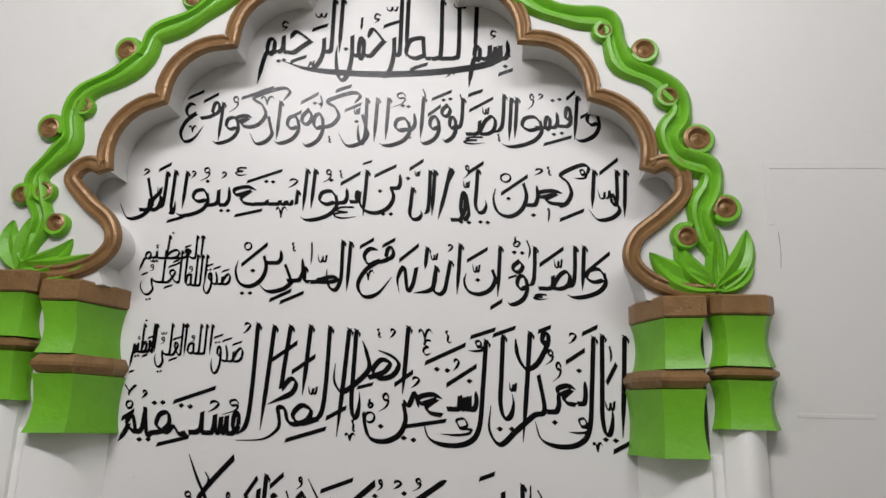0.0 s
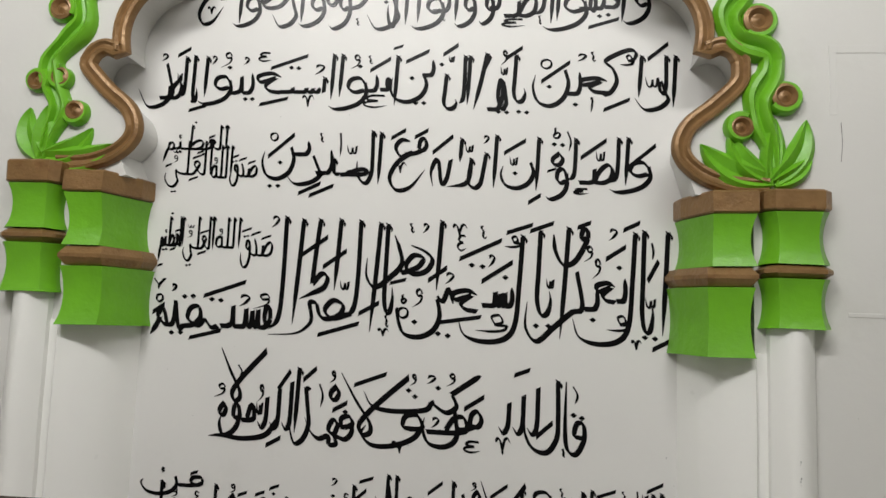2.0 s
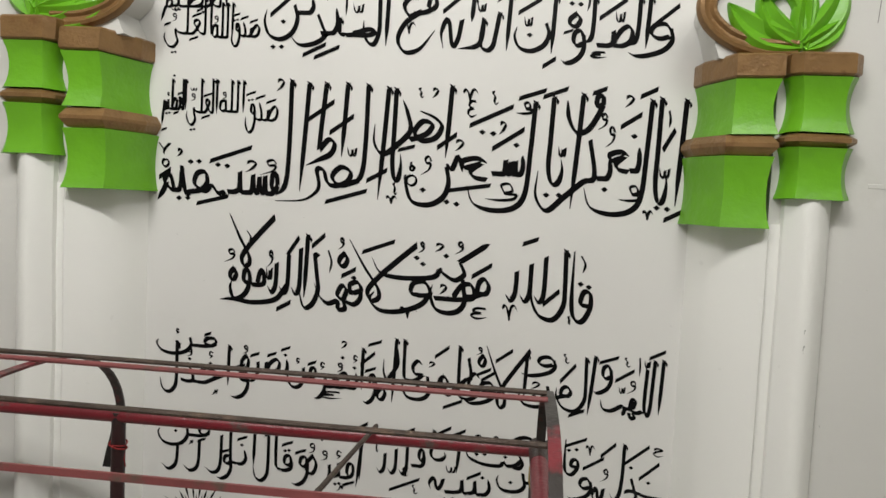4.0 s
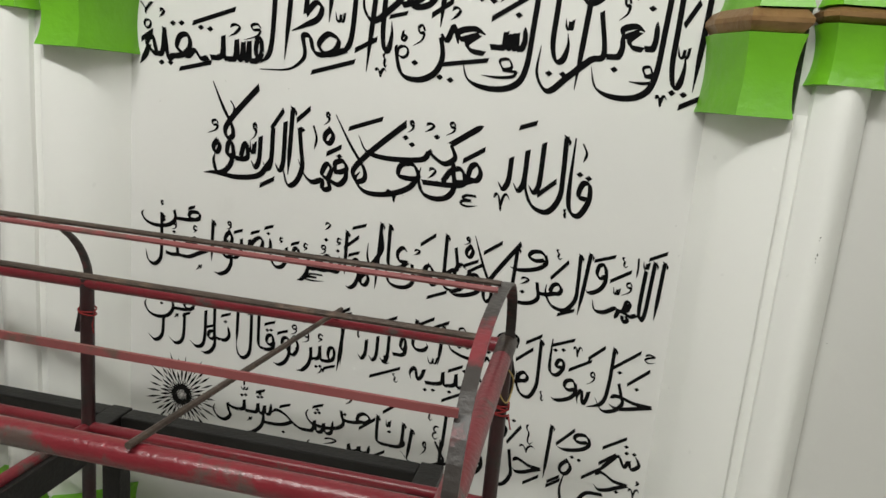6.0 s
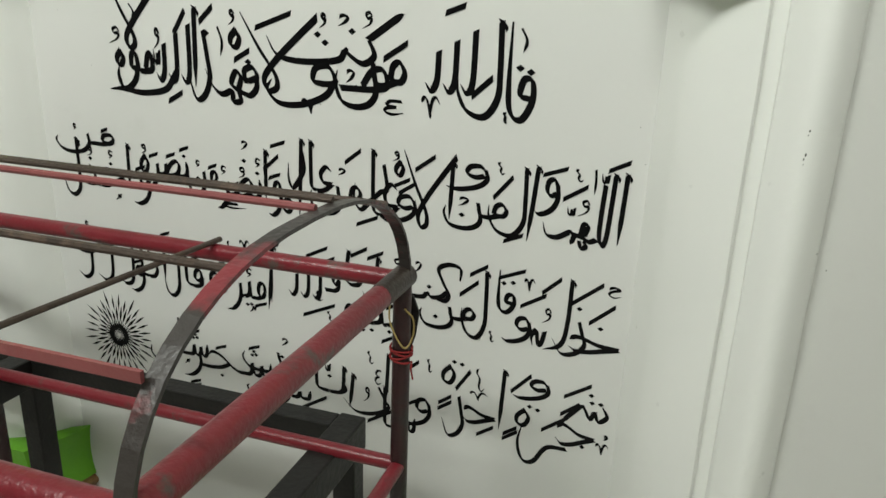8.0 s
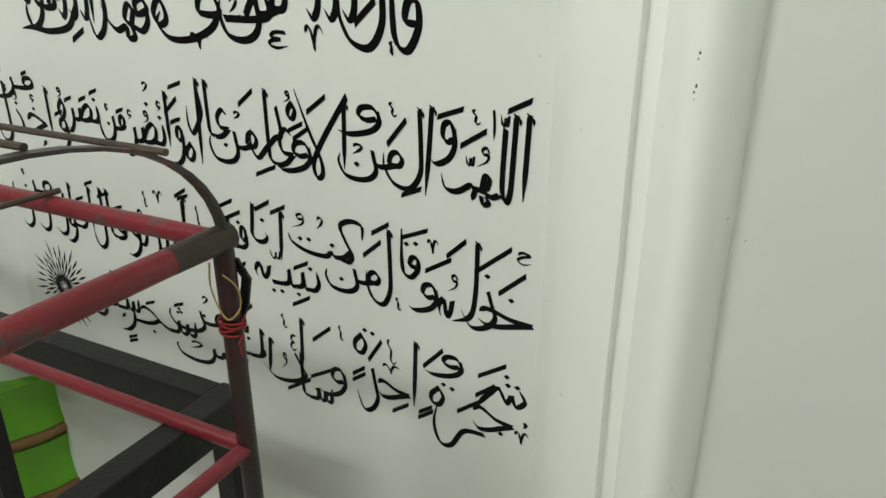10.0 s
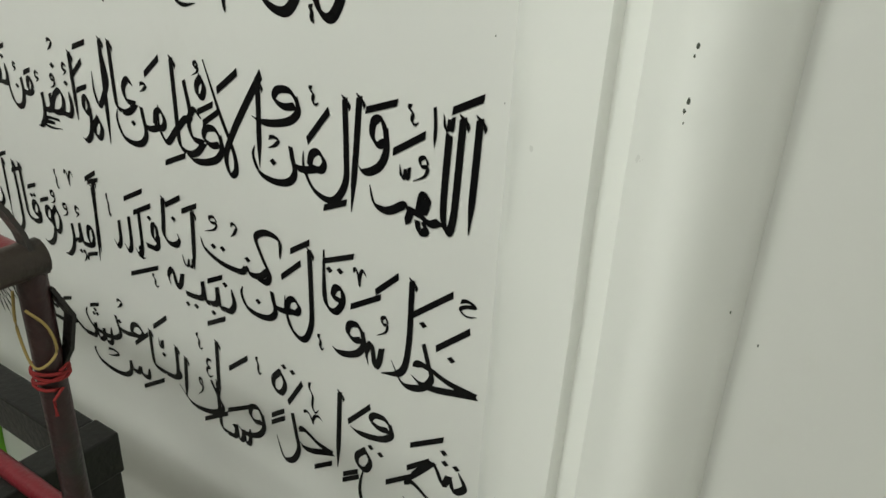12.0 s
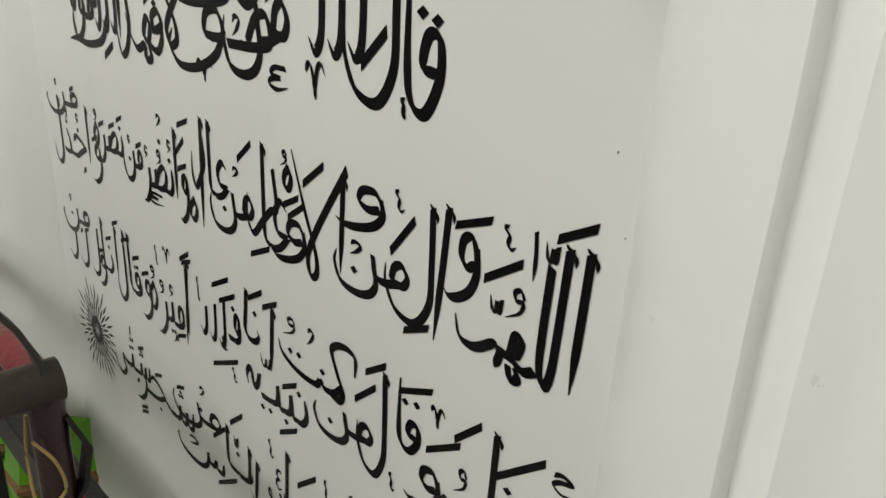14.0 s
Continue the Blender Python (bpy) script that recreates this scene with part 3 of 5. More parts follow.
def pen(points, nib, quads, thin_start=False, thin_end=False, lean=NIB):
    """A ribbon drawn by a broad nib through points in x, z."""
    run = spline([(*p, 0) for p in points], 6)
    n = len(run)
    rows = []
    for i, p in enumerate(run):
        d = (run[min(i + 1, n - 1)] - run[max(i - 1, 0)]).xy.normalized()
        s = Vector((-d.y, d.x))
        t = i / (n - 1)
        w = nib * (0.42 + 0.60 * abs(s.dot(lean)))
        if thin_end:
            w *= min(1.0, 0.14 + 3.0 * (1 - t))
        if thin_start:
            w *= min(1.0, 0.30 + 5.0 * t)
        # ends are cut on the slant of the nib
        cut = (1 if i in (0, n - 1) else 0) * 0.35 * w
        k = d * (s.dot(lean) * cut if abs(d.dot(lean)) < 0.97 else 0)
        rows.append((Vector((p.x - s.x * w / 2 - k.x, p.y - s.y * w / 2 - k.y)), Vector((p.x + s.x * w / 2 + k.x, p.y + s.y * w / 2 + k.y))))
    for a, b in zip(rows, rows[1:]):
        quads.append((a[0], a[1], b[1], b[0]))


def ink(name, quads, parent=None):
    """All the ribbons of one sign, melted into one flat patch of paint."""
    global coats
    pts, faces = [], []
    for q in quads:
        area = sum(q[i].x * q[(i + 1) % 4].y - q[(i + 1) % 4].x * q[i].y for i in range(4))
        if abs(area) < 1e-9:
            continue
        faces.append([len(pts) + k for k in ((0, 1, 2, 3) if area > 0 else (3, 2, 1, 0))])
        pts += q
    vs, _, fs, _, _, _ = delaunay_2d_cdt(pts, [], faces, 0, 1e-6)
    tri = np.array([[pts[f[i]] for i in k] for f in faces for k in ((0, 1, 2), (0, 2, 3))])
    mids = np.array([[sum(vs[i][k] for i in f) / len(f) for k in (0, 1)] for f in fs])
    inside = np.zeros(len(fs), bool)
    a, b, c = tri[:, 0], tri[:, 1], tri[:, 2]
    for k, m in enumerate(mids):
        turn = [(q[:, 0] - p[:, 0]) * (m[1] - p[:, 1]) - (q[:, 1] - p[:, 1]) * (m[0] - p[:, 0]) for p, q in ((a, b), (b, c), (c, a))]
        inside[k] = np.any((np.minimum.reduce(turn) >= -1e-12) | (np.maximum.reduce(turn) <= 1e-12))
    fs = [f for f, ok in zip(fs, inside) if ok]
    bm = bmesh.new()
    coats += 1
    y = INK_Y - 0.00002 * (coats % 30)      # strokes painted one over another
    made = [bm.verts.new((v.x, y, v.y)) for v in vs]
    for f in fs:
        bm.faces.new([made[i] for i in f])
    for f in bm.faces:
        f.normal_update()
        if f.normal.y > 0:
            f.normal_flip()
    bmesh.ops.delete(bm, geom=[v for v in bm.verts if not v.link_faces], context="VERTS")
    return part(name, bm, BLACK, parent)


def mark(ch, x, z, u, nib, parent):
    """A small sign over or under a letter, u metres to the unit."""
    bm = []
    w = nib * 0.62

    def p(*pts):
        return [(x + a * u, z + b * u) for a, b in pts]
    if ch in "\u064e\u0650\u064b\u064d":
        pen(p((-0.17, -0.07), (0.0, 0.0), (0.19, 0.06)), w * 1.15, bm)
        if ch in "\u064b\u064d":
            pen(p((-0.17, -0.20), (0.0, -0.13), (0.19, -0.07)), w * 1.15, bm)
    elif ch in "\u064f\u064c":
        pen(p((0.08, 0.02), (0.05, 0.12), (-0.04, 0.10), (-0.03, 0.02), (0.07, 0.0), (0.04, -0.10), (-0.10, -0.16)), w * 0.85, bm, thin_end=True)
    elif ch == "\u0652":
        pen(p((0.10, 0.12), (0.0, 0.16), (-0.03, 0.04), (0.07, 0.02), (-0.04, -0.08)), w * 0.8, bm, thin_end=True)
    elif ch == "\u0651":
        pen(p((0.14, 0.10), (0.11, 0.0), (0.04, 0.02), (0.02, 0.10)), w * 0.75, bm)
        pen(p((0.02, 0.10), (-0.01, 0.0), (-0.09, 0.02), (-0.12, 0.12)), w * 0.75, bm, thin_end=True)
    elif ch == "\u0670":
        pen(p((0.0, 0.18), (0.0, 0.0), (-0.01, -0.14)), w, bm, thin_end=True)
    elif ch == "v":
        pen(p((0.14, 0.10), (0.10, -0.06), (0.05, 0.06), (0.0, -0.07), (-0.10, -0.16)), w * 0.7, bm, thin_end=True)
    elif ch == "hamza":
        pen(p((0.10, 0.10), (-0.02, 0.12), (-0.02, 0.02), (0.10, 0.0), (-0.10, -0.06)), w * 0.8, bm)
    return ink("vowel_mark", bm, parent)


def dot(x, z, r, parent):
    q = [(-1.05, 0.05), (0.0, 0.8), (1.05, -0.02), (0.05, -0.85)]
    return ink("letter_dot", [tuple(Vector((x + a * r, z + b * r)) for a, b in q)], parent)


count = 0


def word(text, x0, x1, base, top, parent, nib):
    global count
    w, h = x1 - x0, top - base
    if text == "#":         # plain strokes
        for k in range(3):
            bm = []
            x = x1 - w * (0.06 + 0.31 * k)
            pen([(x, base + h * (0.95 - 0.18 * k)), (x - 0.02 * w, base + 0.1 * h), (x - 0.12 * w, base - 0.08 * h), (x - 0.23 * w, base + 0.06 * h)], nib, bm, thin_end=True)
            ink("plain_stroke", bm, parent)
        return
    x, clusters, group = 0.0, [], []
    for ch, form, marks in shaped(text):
        name, joins, dots = LETTERS[ch]
        adv, strokes = skeleton_of(name, form)
        if form in "in" and group:
            x -= 0.02 if ch != "و" else -0.04
        x -= adv
        if form in "in":
            group = []
            clusters.append(group)
        group.append((ch, form, marks, dots, x, adv, strokes))
    every = [q[0] + g[4] for c in clusters for g in c for st in g[6] for q in st if not isinstance(q, str)]
    lo, hi = min(every), max(every)
    fx = (w - nib * 0.6) / (hi - lo)

    def at(px, py, dx):
        return (x0 + nib * 0.3 + (px + dx - lo) * fx, base + py * h)

    u = min(h * 0.75, fx * 1.6)
    for c in clusters:
        bm = []
        for ch, form, marks, dots, dx, adv, strokes in c:
            for st in strokes:
                flags = st[0] if isinstance(st[0], str) else ""
                pts = [at(*q, dx) for q in st if not isinstance(q, str)]
                pen(pts, nib, bm, "T" in flags, "t" in flags or (ch in "اآ" and form == "i"))
                if "b" in flags:
                    barb(*pts[0], nib, bm)
        body = ink("glyph", bm, parent)
        for ch, form, marks, dots, dx, adv, strokes in c:
            ys = [q[1] for st in strokes for q in st if not isinstance(q, str)]
            xs = [q[0] for st in strokes for q in st if not isinstance(q, str)]
            mid, hi_y, lo_y = (min(xs) + max(xs)) / 2, max(ys), min(ys)
            r = nib * 0.52
            above = max(hi_y + 0.14, 0.46)
            if dots > 0 and dots < 9:
                zy = 0.10 if (ch == "ن" and form in "if") else hi_y + 0.13
                for k in range(dots):
                    px, pz = at(mid, zy, dx)
                    dot(px + ((k - (min(dots, 2) - 1) / 2) * 1.9 * r if k < 2 else 0), pz + (1.7 * r if k == 2 else (k % 2) * 0.35 * r), r, body)
                above = max(above, zy + 0.18)
            elif dots < 0:
                zy = min(lo_y, 0.0) - 0.16
                for k in range(-dots):
                    px, pz = at(mid, zy, dx)
                    dot(px + (k - (-dots - 1) / 2) * 1.9 * r, pz + (k % 2) * 0.35 * r, r, body)
                lo_y = min(lo_y, zy)
            if dots == 9:
                mark("hamza", *at(mid, above, dx), u, nib, body)
                above += 0.2
            if hi_y > 0.9:
                above, mid = (1.10, mid + 0.05) if ch in "اآ" and form == "i" else (0.86, mid + 0.26)
            if ch == "آ":
                mark("\u064e", *at(mid - 0.03, 1.12, dx), u * 1.1, nib, body)
            for m in marks:
                if m in BELOW:
                    mark(m, *at(mid, min(-0.13, lo_y - 0.12), dx), u, nib, body)
                else:
                    mark(m, *at(mid, min(above, 1.18), dx), u, nib, body)
                    above += 0.20
        last = body
    count += 1
    if w > 0.11 and count % 2 == 0:
        mark("v", x0 + 0.62 * w, base - 0.22 * h, h * 0.6, nib, last)


# Signs of the larger lines, each drawn in a box of one by one. Flags as above.
SIGNS = {
    "alef": [["bt", (0.75, 1), (0.5, 0.5), (0.2, 0)]],
    "alef_hook": [["bt", (0.2, 1), (0.1, 0.5), (0.04, 0.2), (0.3, 0.03), (0.75, 0.03), (1, 0.17), (0.9, 0.3)]],
    "kaf_tall": [["bt", (0.97, 1), (0.93, 0.55), (0.88, 0.17), (0.72, 0.03), (0.4, 0), (0.12, 0.06), (0.02, 0.22)]],
    "waw_bowl": [["T", (0.02, 0.85), (0.08, 0.4), (0.3, 0.04), (0.6, 0.12), (0.85, 0.5), (0.97, 0.8)], [(0.97, 0.78), (0.95, 0.98), (0.82, 0.97), (0.80, 0.75), (0.95, 0.76)]],
    "dal_tail": [["t", (0.88, 1), (0.98, 0.5), (0.8, 0.42), (0.5, 0.2), (0.22, 0), (0.03, 0.2), (0.05, 0.55)]],
    "dal_sweep": [["Tt", (0.78, 1), (0.92, 0.75), (1, 0.45), (0.7, 0.2), (0.3, 0), (0.05, 0.2), (0.05, 0.55)]],
    "heh_eye": [["T", (0.3, 1), (0.75, 0.8), (1, 0.5), (0.8, 0.1), (0.35, 0), (0.15, 0.3), (0.4, 0.65), (0.7, 0.55), (0.55, 0.25), (0.2, 0.08), (0, 0.02)]],
    "heh_end": [["t", (1, 0.9), (0.85, 0.3), (0.6, 0.1), (0.4, 0.9), (0.1, 0.5), (0.2, 0)]],
    "lam_foot": [["bt", (0.9, 1), (0.85, 0.4), (0.65, 0.1), (0, 0)]],
    "lam_bowl": [["bt", (0.93, 1), (0.95, 0.5), (0.92, 0.2), (0.65, 0), (0.25, 0.05), (0.03, 0.25), (0.02, 0.42)]],
    "lam_lam": [["b", (0.85, 1), (0.7, 0.4), (0.6, 0.12), (0.38, 0), (0.1, 0.1), (0.08, 0.35), (0.2, 0.85)]],
    "lam_cross": [["T", (0.02, 1), (0.25, 0.55), (0.45, 0.22), (0.47, 0.04), (0.36, 0), (0.31, 0.16), (0.45, 0.38), (0.7, 0.66), (1, 0.97)]],
    "sad_reh": [["t", (1, 0.62), (0.79, 0.49), (0.69, 0.7), (0.79, 0.95), (0.91, 0.83), (0.87, 0.58), (0.72, 0.47), (0.63, 0.56), (0.58, 0.85), (0.5, 0.86), (0.53, 0.49), (0.49, 0.28), (0.33, 0.07), (0, 0.02)]],
    "tah_tall": [["b", (0.63, 1), (0.5, 0.5), (0.44, 0.2)], ["t", (0.46, 0.2), (0.76, 0.32), (0.97, 0.27), (0.85, 0.15), (0.42, 0.07), (0, 0)]],
    "qaf_alef": [["T", (0.08, 1), (0.06, 0.3), (0.2, 0.05), (0.6, 0), (0.95, 0.2), (0.92, 0.4), (0.62, 0.42), (0.5, 0.26), (0.86, 0.22)]],
    "kaf_boat": [["T", (1, 1), (0.88, 0.75), (0.76, 0.5)], [(0.76, 0.5), (0.8, 0.2), (0.72, 0.04), (0.62, 0.2), (0.59, 0.33)], ["t", (0.59, 0.3), (0.55, 0.1), (0.4, 0.03), (0.2, 0.03), (0.07, 0.15), (0, 0.5)]],
    "kaf_hook": [["T", (0.95, 0.6), (0.95, 0.92), (0.5, 1), (0.05, 0.85), (0.25, 0.5), (0.5, 0.2), (0.35, 0.02), (0, 0.05)]],
    "boat": [["T", (1, 0.65), (0.9, 0.2), (0.75, 0.1), (0.68, 0.4)], ["t", (0.68, 0.36), (0.6, 0.04), (0.3, 0.1), (0.06, 0.5), (0, 1)]],
    "reh_bowl": [["t", (0.75, 1), (0.88, 0.6), (0.95, 0.32), (0.7, 0.05), (0.3, 0), (0.02, 0.4)]],
    "reh_tail": [["t", (1, 0.55), (0.6, 0.5), (0.35, 0.1), (0.12, 0.1), (0, 0.5), (0.08, 1)]],
    "heh_meem": [[(1, 0.41), (0.87, 0.3), (0.73, 0.45)], [(0.7, 0.47), (0.75, 0.96), (0.83, 0.9), (0.77, 0.47)], [(0.77, 0.3), (0.82, 0.08), (0.73, 0.02), (0.69, 0.3)],
                 ["t", (0.73, 0.45), (0.57, 0.54), (0.5, 0.6), (0.33, 0.38), (0.2, 0.32), (0.06, 0.45), (0, 0.9)], ["t", (0.6, 0.5), (0.54, 0.1)]],
    "noon_ya": [["T", (0.98, 0.7), (0.9, 1), (0.8, 0.75), (0.7, 0.85)], ["t", (0.7, 0.8), (0.75, 0.45), (0.65, 0.15), (0.4, 0), (0.12, 0.08), (0, 0.5), (0.02, 0.6)]],
    "meem_tail": [[(1, 0.3), (0.85, 0.22), (0.7, 1)], [(0.72, 0.9), (0.66, 0.35), (0.45, 0.3)], [(0.5, 0.3), (0.35, 0.75), (0.2, 0.55), (0.38, 0.33), (0.52, 0.28)], ["t", (0.25, 0.5), (0.18, 0.3), (0, 0)]],
    "meem_noon": [[(0.8, 0.62), (0.84, 0.92), (0.93, 1), (1, 0.8), (0.95, 0.6), (0.8, 0.62)], [(0.9, 0.6), (0.72, 0.5), (0.6, 0.58), (0.55, 0.98)], ["t", (0.56, 0.8), (0.6, 0.35), (0.5, 0.08), (0.3, 0), (0.1, 0.12), (0.01, 0.5), (0.04, 0.78)]],
    "meem_waw": [[(0.8, 0.55), (0.88, 0.92), (0.97, 0.95), (1, 0.6), (0.88, 0.5), (0.62, 0.5)], [(0.5, 0.55), (0.4, 0.62), (0.42, 0.92), (0.53, 0.95), (0.58, 0.6), (0.45, 0.55)], ["t", (0.58, 0.65), (0.5, 0.28), (0.3, 0.03), (0.1, 0.03), (0, 0.35), (0.04, 0.6)]],
    "fa_heh": [[(0.78, 0.55), (0.75, 0.9), (0.9, 1), (0.98, 0.75), (0.8, 0.6)], [(0.97, 0.8), (0.97, 0.45), (0.85, 0.22), (0.68, 0.3), (0.5, 0.5), (0.58, 0.85), (0.68, 0.7), (0.62, 0.35)], ["t", (0.62, 0.35), (0.66, 0.05), (0.52, 0.02), (0.5, 0.3), (0.3, 0.2), (0.12, 0.45), (0, 0.9)]],
    "waw_big": [[(0.95, 0.62), (0.7, 0.55), (0.52, 0.7), (0.58, 0.95), (0.82, 1), (0.97, 0.8)], ["t", (0.96, 0.86), (1, 0.5), (0.82, 0.2), (0.48, 0.03), (0.18, 0), (0, 0.1)]],
    "hah_big": [["T", (0.02, 0.8), (0.14, 1), (0.32, 0.9), (0.6, 0.62), (1, 0.5)], ["t", (1, 0.5), (0.7, 0.28), (0.4, 0.06), (0.16, 0.04), (0, 0.3)]],
    "seen_hook": [["T", (0.88, 1), (1, 0.6), (0.82, 0.35), (0.72, 0.75)], [(0.72, 0.75), (0.62, 0.4), (0.5, 0.75), (0.42, 0.95)], ["t", (0.42, 0.95), (0.25, 0.6), (0.1, 0.3), (0, 0)]],
    "qaf_loop": [[(1, 0.1), (0.8, 0.05), (0.62, 0.35), (0.45, 0.12), (0.3, 0.15)], [(0.3, 0.15), (0.12, 0.45), (0.2, 0.9), (0.42, 0.95), (0.48, 0.5), (0.3, 0.15), (0, 0.05)]],
    "noon_bowl": [["t", (0.9, 1), (1, 0.6), (0.85, 0.2), (0.5, 0), (0.15, 0.12), (0, 0.5), (0.06, 0.85)]],
    "ain_head": [["T", (0.98, 0.8), (0.6, 1), (0.1, 0.85), (0.2, 0.55), (0.75, 0.75)], [(0.75, 0.78), (0.4, 0.4), (0.55, 0.1), (1, 0)]],
    "ain_whole": [["T", (0.55, 0.98), (0.3, 1), (0.15, 0.85), (0.3, 0.68), (0.6, 0.75)], ["t", (0.6, 0.75), (0.2, 0.55), (0, 0.25), (0.2, 0.02), (0.6, 0.08), (1, 0.42)]],
    "kaf_fold": [["T", (0.85, 0.7), (1, 0.92), (0.75, 1), (0.08, 0.78), (0.3, 0.6), (0.42, 0.35), (0.25, 0.12), (0, 0.05)]],
    "meem_lead": [[(0.62, 0.35), (0.7, 0.9), (0.9, 1), (1, 0.6), (0.85, 0.3), (0.62, 0.35)], [(0.85, 0.32), (0.5, 0.1), (0, 0)]],
    "plain_sweep": [["Tt", (1, 0.9), (0.85, 0.2), (0.5, 0), (0.2, 0.1), (0, 0.05)]],
}
SMALL_SIGNS = {
    "/": [[(0, 0), (0.5, 0.5), (1, 1)]],
    "|": [["t", (0.4, 1), (0.6, 0.5), (0.5, 0)]],
    "w": [[(1, 0.9), (0.9, 0.1), (0.65, 0.1), (0.6, 0.7)], ["t", (0.6, 0.7), (0.5, 0.05), (0.2, 0.1), (0, 1)]],
    "o": [["t", (0.9, 0.75), (0.7, 1), (0.4, 0.9), (0.5, 0.65), (0.85, 0.65), (0.7, 0.3), (0, 0)]],
    "c": [["t", (0.1, 0.85), (0.5, 1), (0.95, 0.8), (0.6, 0.35), (0, 0)]],
    "k": [[(0.62, 0.45), (0.5, 0.9), (0.75, 1), (0.85, 0.6), (0.6, 0.45), (1, 0.4)], ["t", (1, 0.4), (0.9, 0.15), (0.5, 0.05), (0, 0.1)]],
    "v": [["T", (0, 0.75), (0.12, 1), (0.3, 0.85), (0.45, 0.3)], ["t", (0.45, 0.3), (0.6, 0.9), (0.8, 1), (1, 0.7)], ["t", (0.44, 0.4), (0.5, 0)]],
    "h": [[(0.9, 1), (0.3, 1), (0.1, 0.7), (0.6, 0.55)], ["t", (0.6, 0.55), (0.1, 0.45), (0, 0.2), (0.4, 0), (1, 0.15)]],
    "O": [[(0.5, 1), (0.05, 0.75), (0.05, 0.25), (0.5, 0), (0.95, 0.25), (0.95, 0.75), (0.5, 1)]],
    "T": [[(0.3, 1), (0.3, 0.4)], [(0, 0.35), (0.5, 0.6), (0.9, 0.5), (0.6, 0.2), (0.1, 0.25)]],
    "S": [["t", (0.1, 1), (0.02, 0.8), (0.38, 0.55), (0.3, 0.2), (0.6, 0), (1, 0.15)]],
    "y": [[(0, 1), (0.5, 0.4)], ["t", (1, 1), (0.5, 0.4), (0.5, 0)]],
    "H": [["t", (0, 0.85), (0.4, 1), (0.9, 0.8), (0.3, 0.6), (0, 0.3), (0.4, 0), (1, 0.15)]],
}


def barb(x, z, nib, quads):
    """The slanted head and the small hook of an upright."""
    pen([(x - 0.1 * nib, z + 0.1 * nib), (x + 0.55 * nib, z - 0.5 * nib), (x + 0.62 * nib, z - 1.3 * nib)], nib * 0.55, quads, thin_end=True)
    pen([(x, z - 0.1 * nib), (x - 0.45 * nib, z + 0.35 * nib)], nib * 0.6, quads, thin_end=True)


def letters_of(text):
    """Strokes of a run of letters, one list to each joined group."""
    x, groups = 0.0, []
    for ch, form, marks in shaped(text):
        adv, strokes = skeleton_of(LETTERS[ch][0], form)
        x -= adv
        if form in "in" or not groups:
            groups.append([])
        groups[-1] += [moved(st, x) for st in strokes]
    return groups


def sign(text, x0, x1, z0, z1, parent, nib):
    """One sign or run of letters, in millimetres, fitted to its box on the wall."""
    x0, x1, z0, z1 = x0 / 1000, x1 / 1000, z0 / 1000, z1 / 1000
    if text == "d":
        r = min(nib * 0.56, 0.32 * (x1 - x0 + z1 - z0))
        return dot((x0 + x1) / 2, (z0 + z1) / 2, r, parent)
    if text == "#":
        return word(text, x0, x1, z0, z1, parent, nib)
    small = text in SMALL_SIGNS
    groups = [SMALL_SIGNS[text]] if small else [SIGNS[text]] if text in SIGNS else letters_of(text)
    w = nib * (0.74 if text == "/" else 0.52) if small else nib
    w = min(w, 0.55 * (z1 - z0)) if text == "/" else w
    pts = [q for g in groups for st in g for q in st if not isinstance(q, str)]
    ax, bx = min(p[0] for p in pts), max(p[0] for p in pts)
    az, bz = min(p[1] for p in pts), max(p[1] for p in pts)
    pad_x, pad_z = min(0.38 * w, 0.3 * (x1 - x0)), min(0.34 * w, 0.3 * (z1 - z0))

    def at(p):
        return (x0 + pad_x + (p[0] - ax) / (bx - ax) * (x1 - x0 - 2 * pad_x), z0 + pad_z + (p[1] - az) / max(bz - az, 1e-6) * (z1 - z0 - 2 * pad_z))
    for g in groups:
        quads = []
        for st in g:
            flags = st[0] if isinstance(st[0], str) else ""
            run = [at(p) for p in st if not isinstance(p, str)]
            pen(run, w, quads, "T" in flags, "t" in flags)
            if "b" in flags:
                barb(*run[0], w, quads)
        ink("vowel_mark" if small else "plain_stroke" if text.startswith("plain") else "glyph", quads, parent)


LINE_ONE = [
    ("بِسْمِ", -0.083, 0.028, 2.446, 2.587),
    ("اللّٰهِ", -0.252, -0.056, 2.448, 2.624),
    ("الرَّحْمٰنِ", -0.443, -0.243, 2.460, 2.664),
    ("الرَّحِيْمِ", -0.654, -0.425, 2.473, 2.633),
]
LINE_FOUR_SMALL = [
    ("صَدَقَ", -0.741, -0.670, 1.830, 1.900),
    ("اللهُ", -0.788, -0.734, 1.826, 1.905),
    ("الْعَلِيُّ", -0.906, -0.786, 1.833, 1.915),
    ("الْعَظِيْمِ", -0.914, -0.750, 1.896, 1.955),
]
LINE_FIVE_SMALL = [
    ("صَدَقَ", -0.701, -0.620, 1.638, 1.726),
    ("اللهُ", -0.764, -0.702, 1.655, 1.727),
    ("الْعَلِيُّ", -0.846, -0.767, 1.651, 1.728),
    ("الْعَظِيْمِ", -0.907, -0.844, 1.657, 1.726),
]
LINE_SEVEN = [
    ("وَانْصُرْ", -0.512, -0.360, 1.020, 1.116),
    ("مَنْ", -0.579, -0.504, 1.038, 1.113),
    ("نَصَرَهُ", -0.692, -0.574, 1.045, 1.128),
    ("وَاخْذُلْ", -0.897, -0.670, 1.007, 1.100),
    ("مَنْ", -0.907, -0.749, 1.095, 1.159),
]
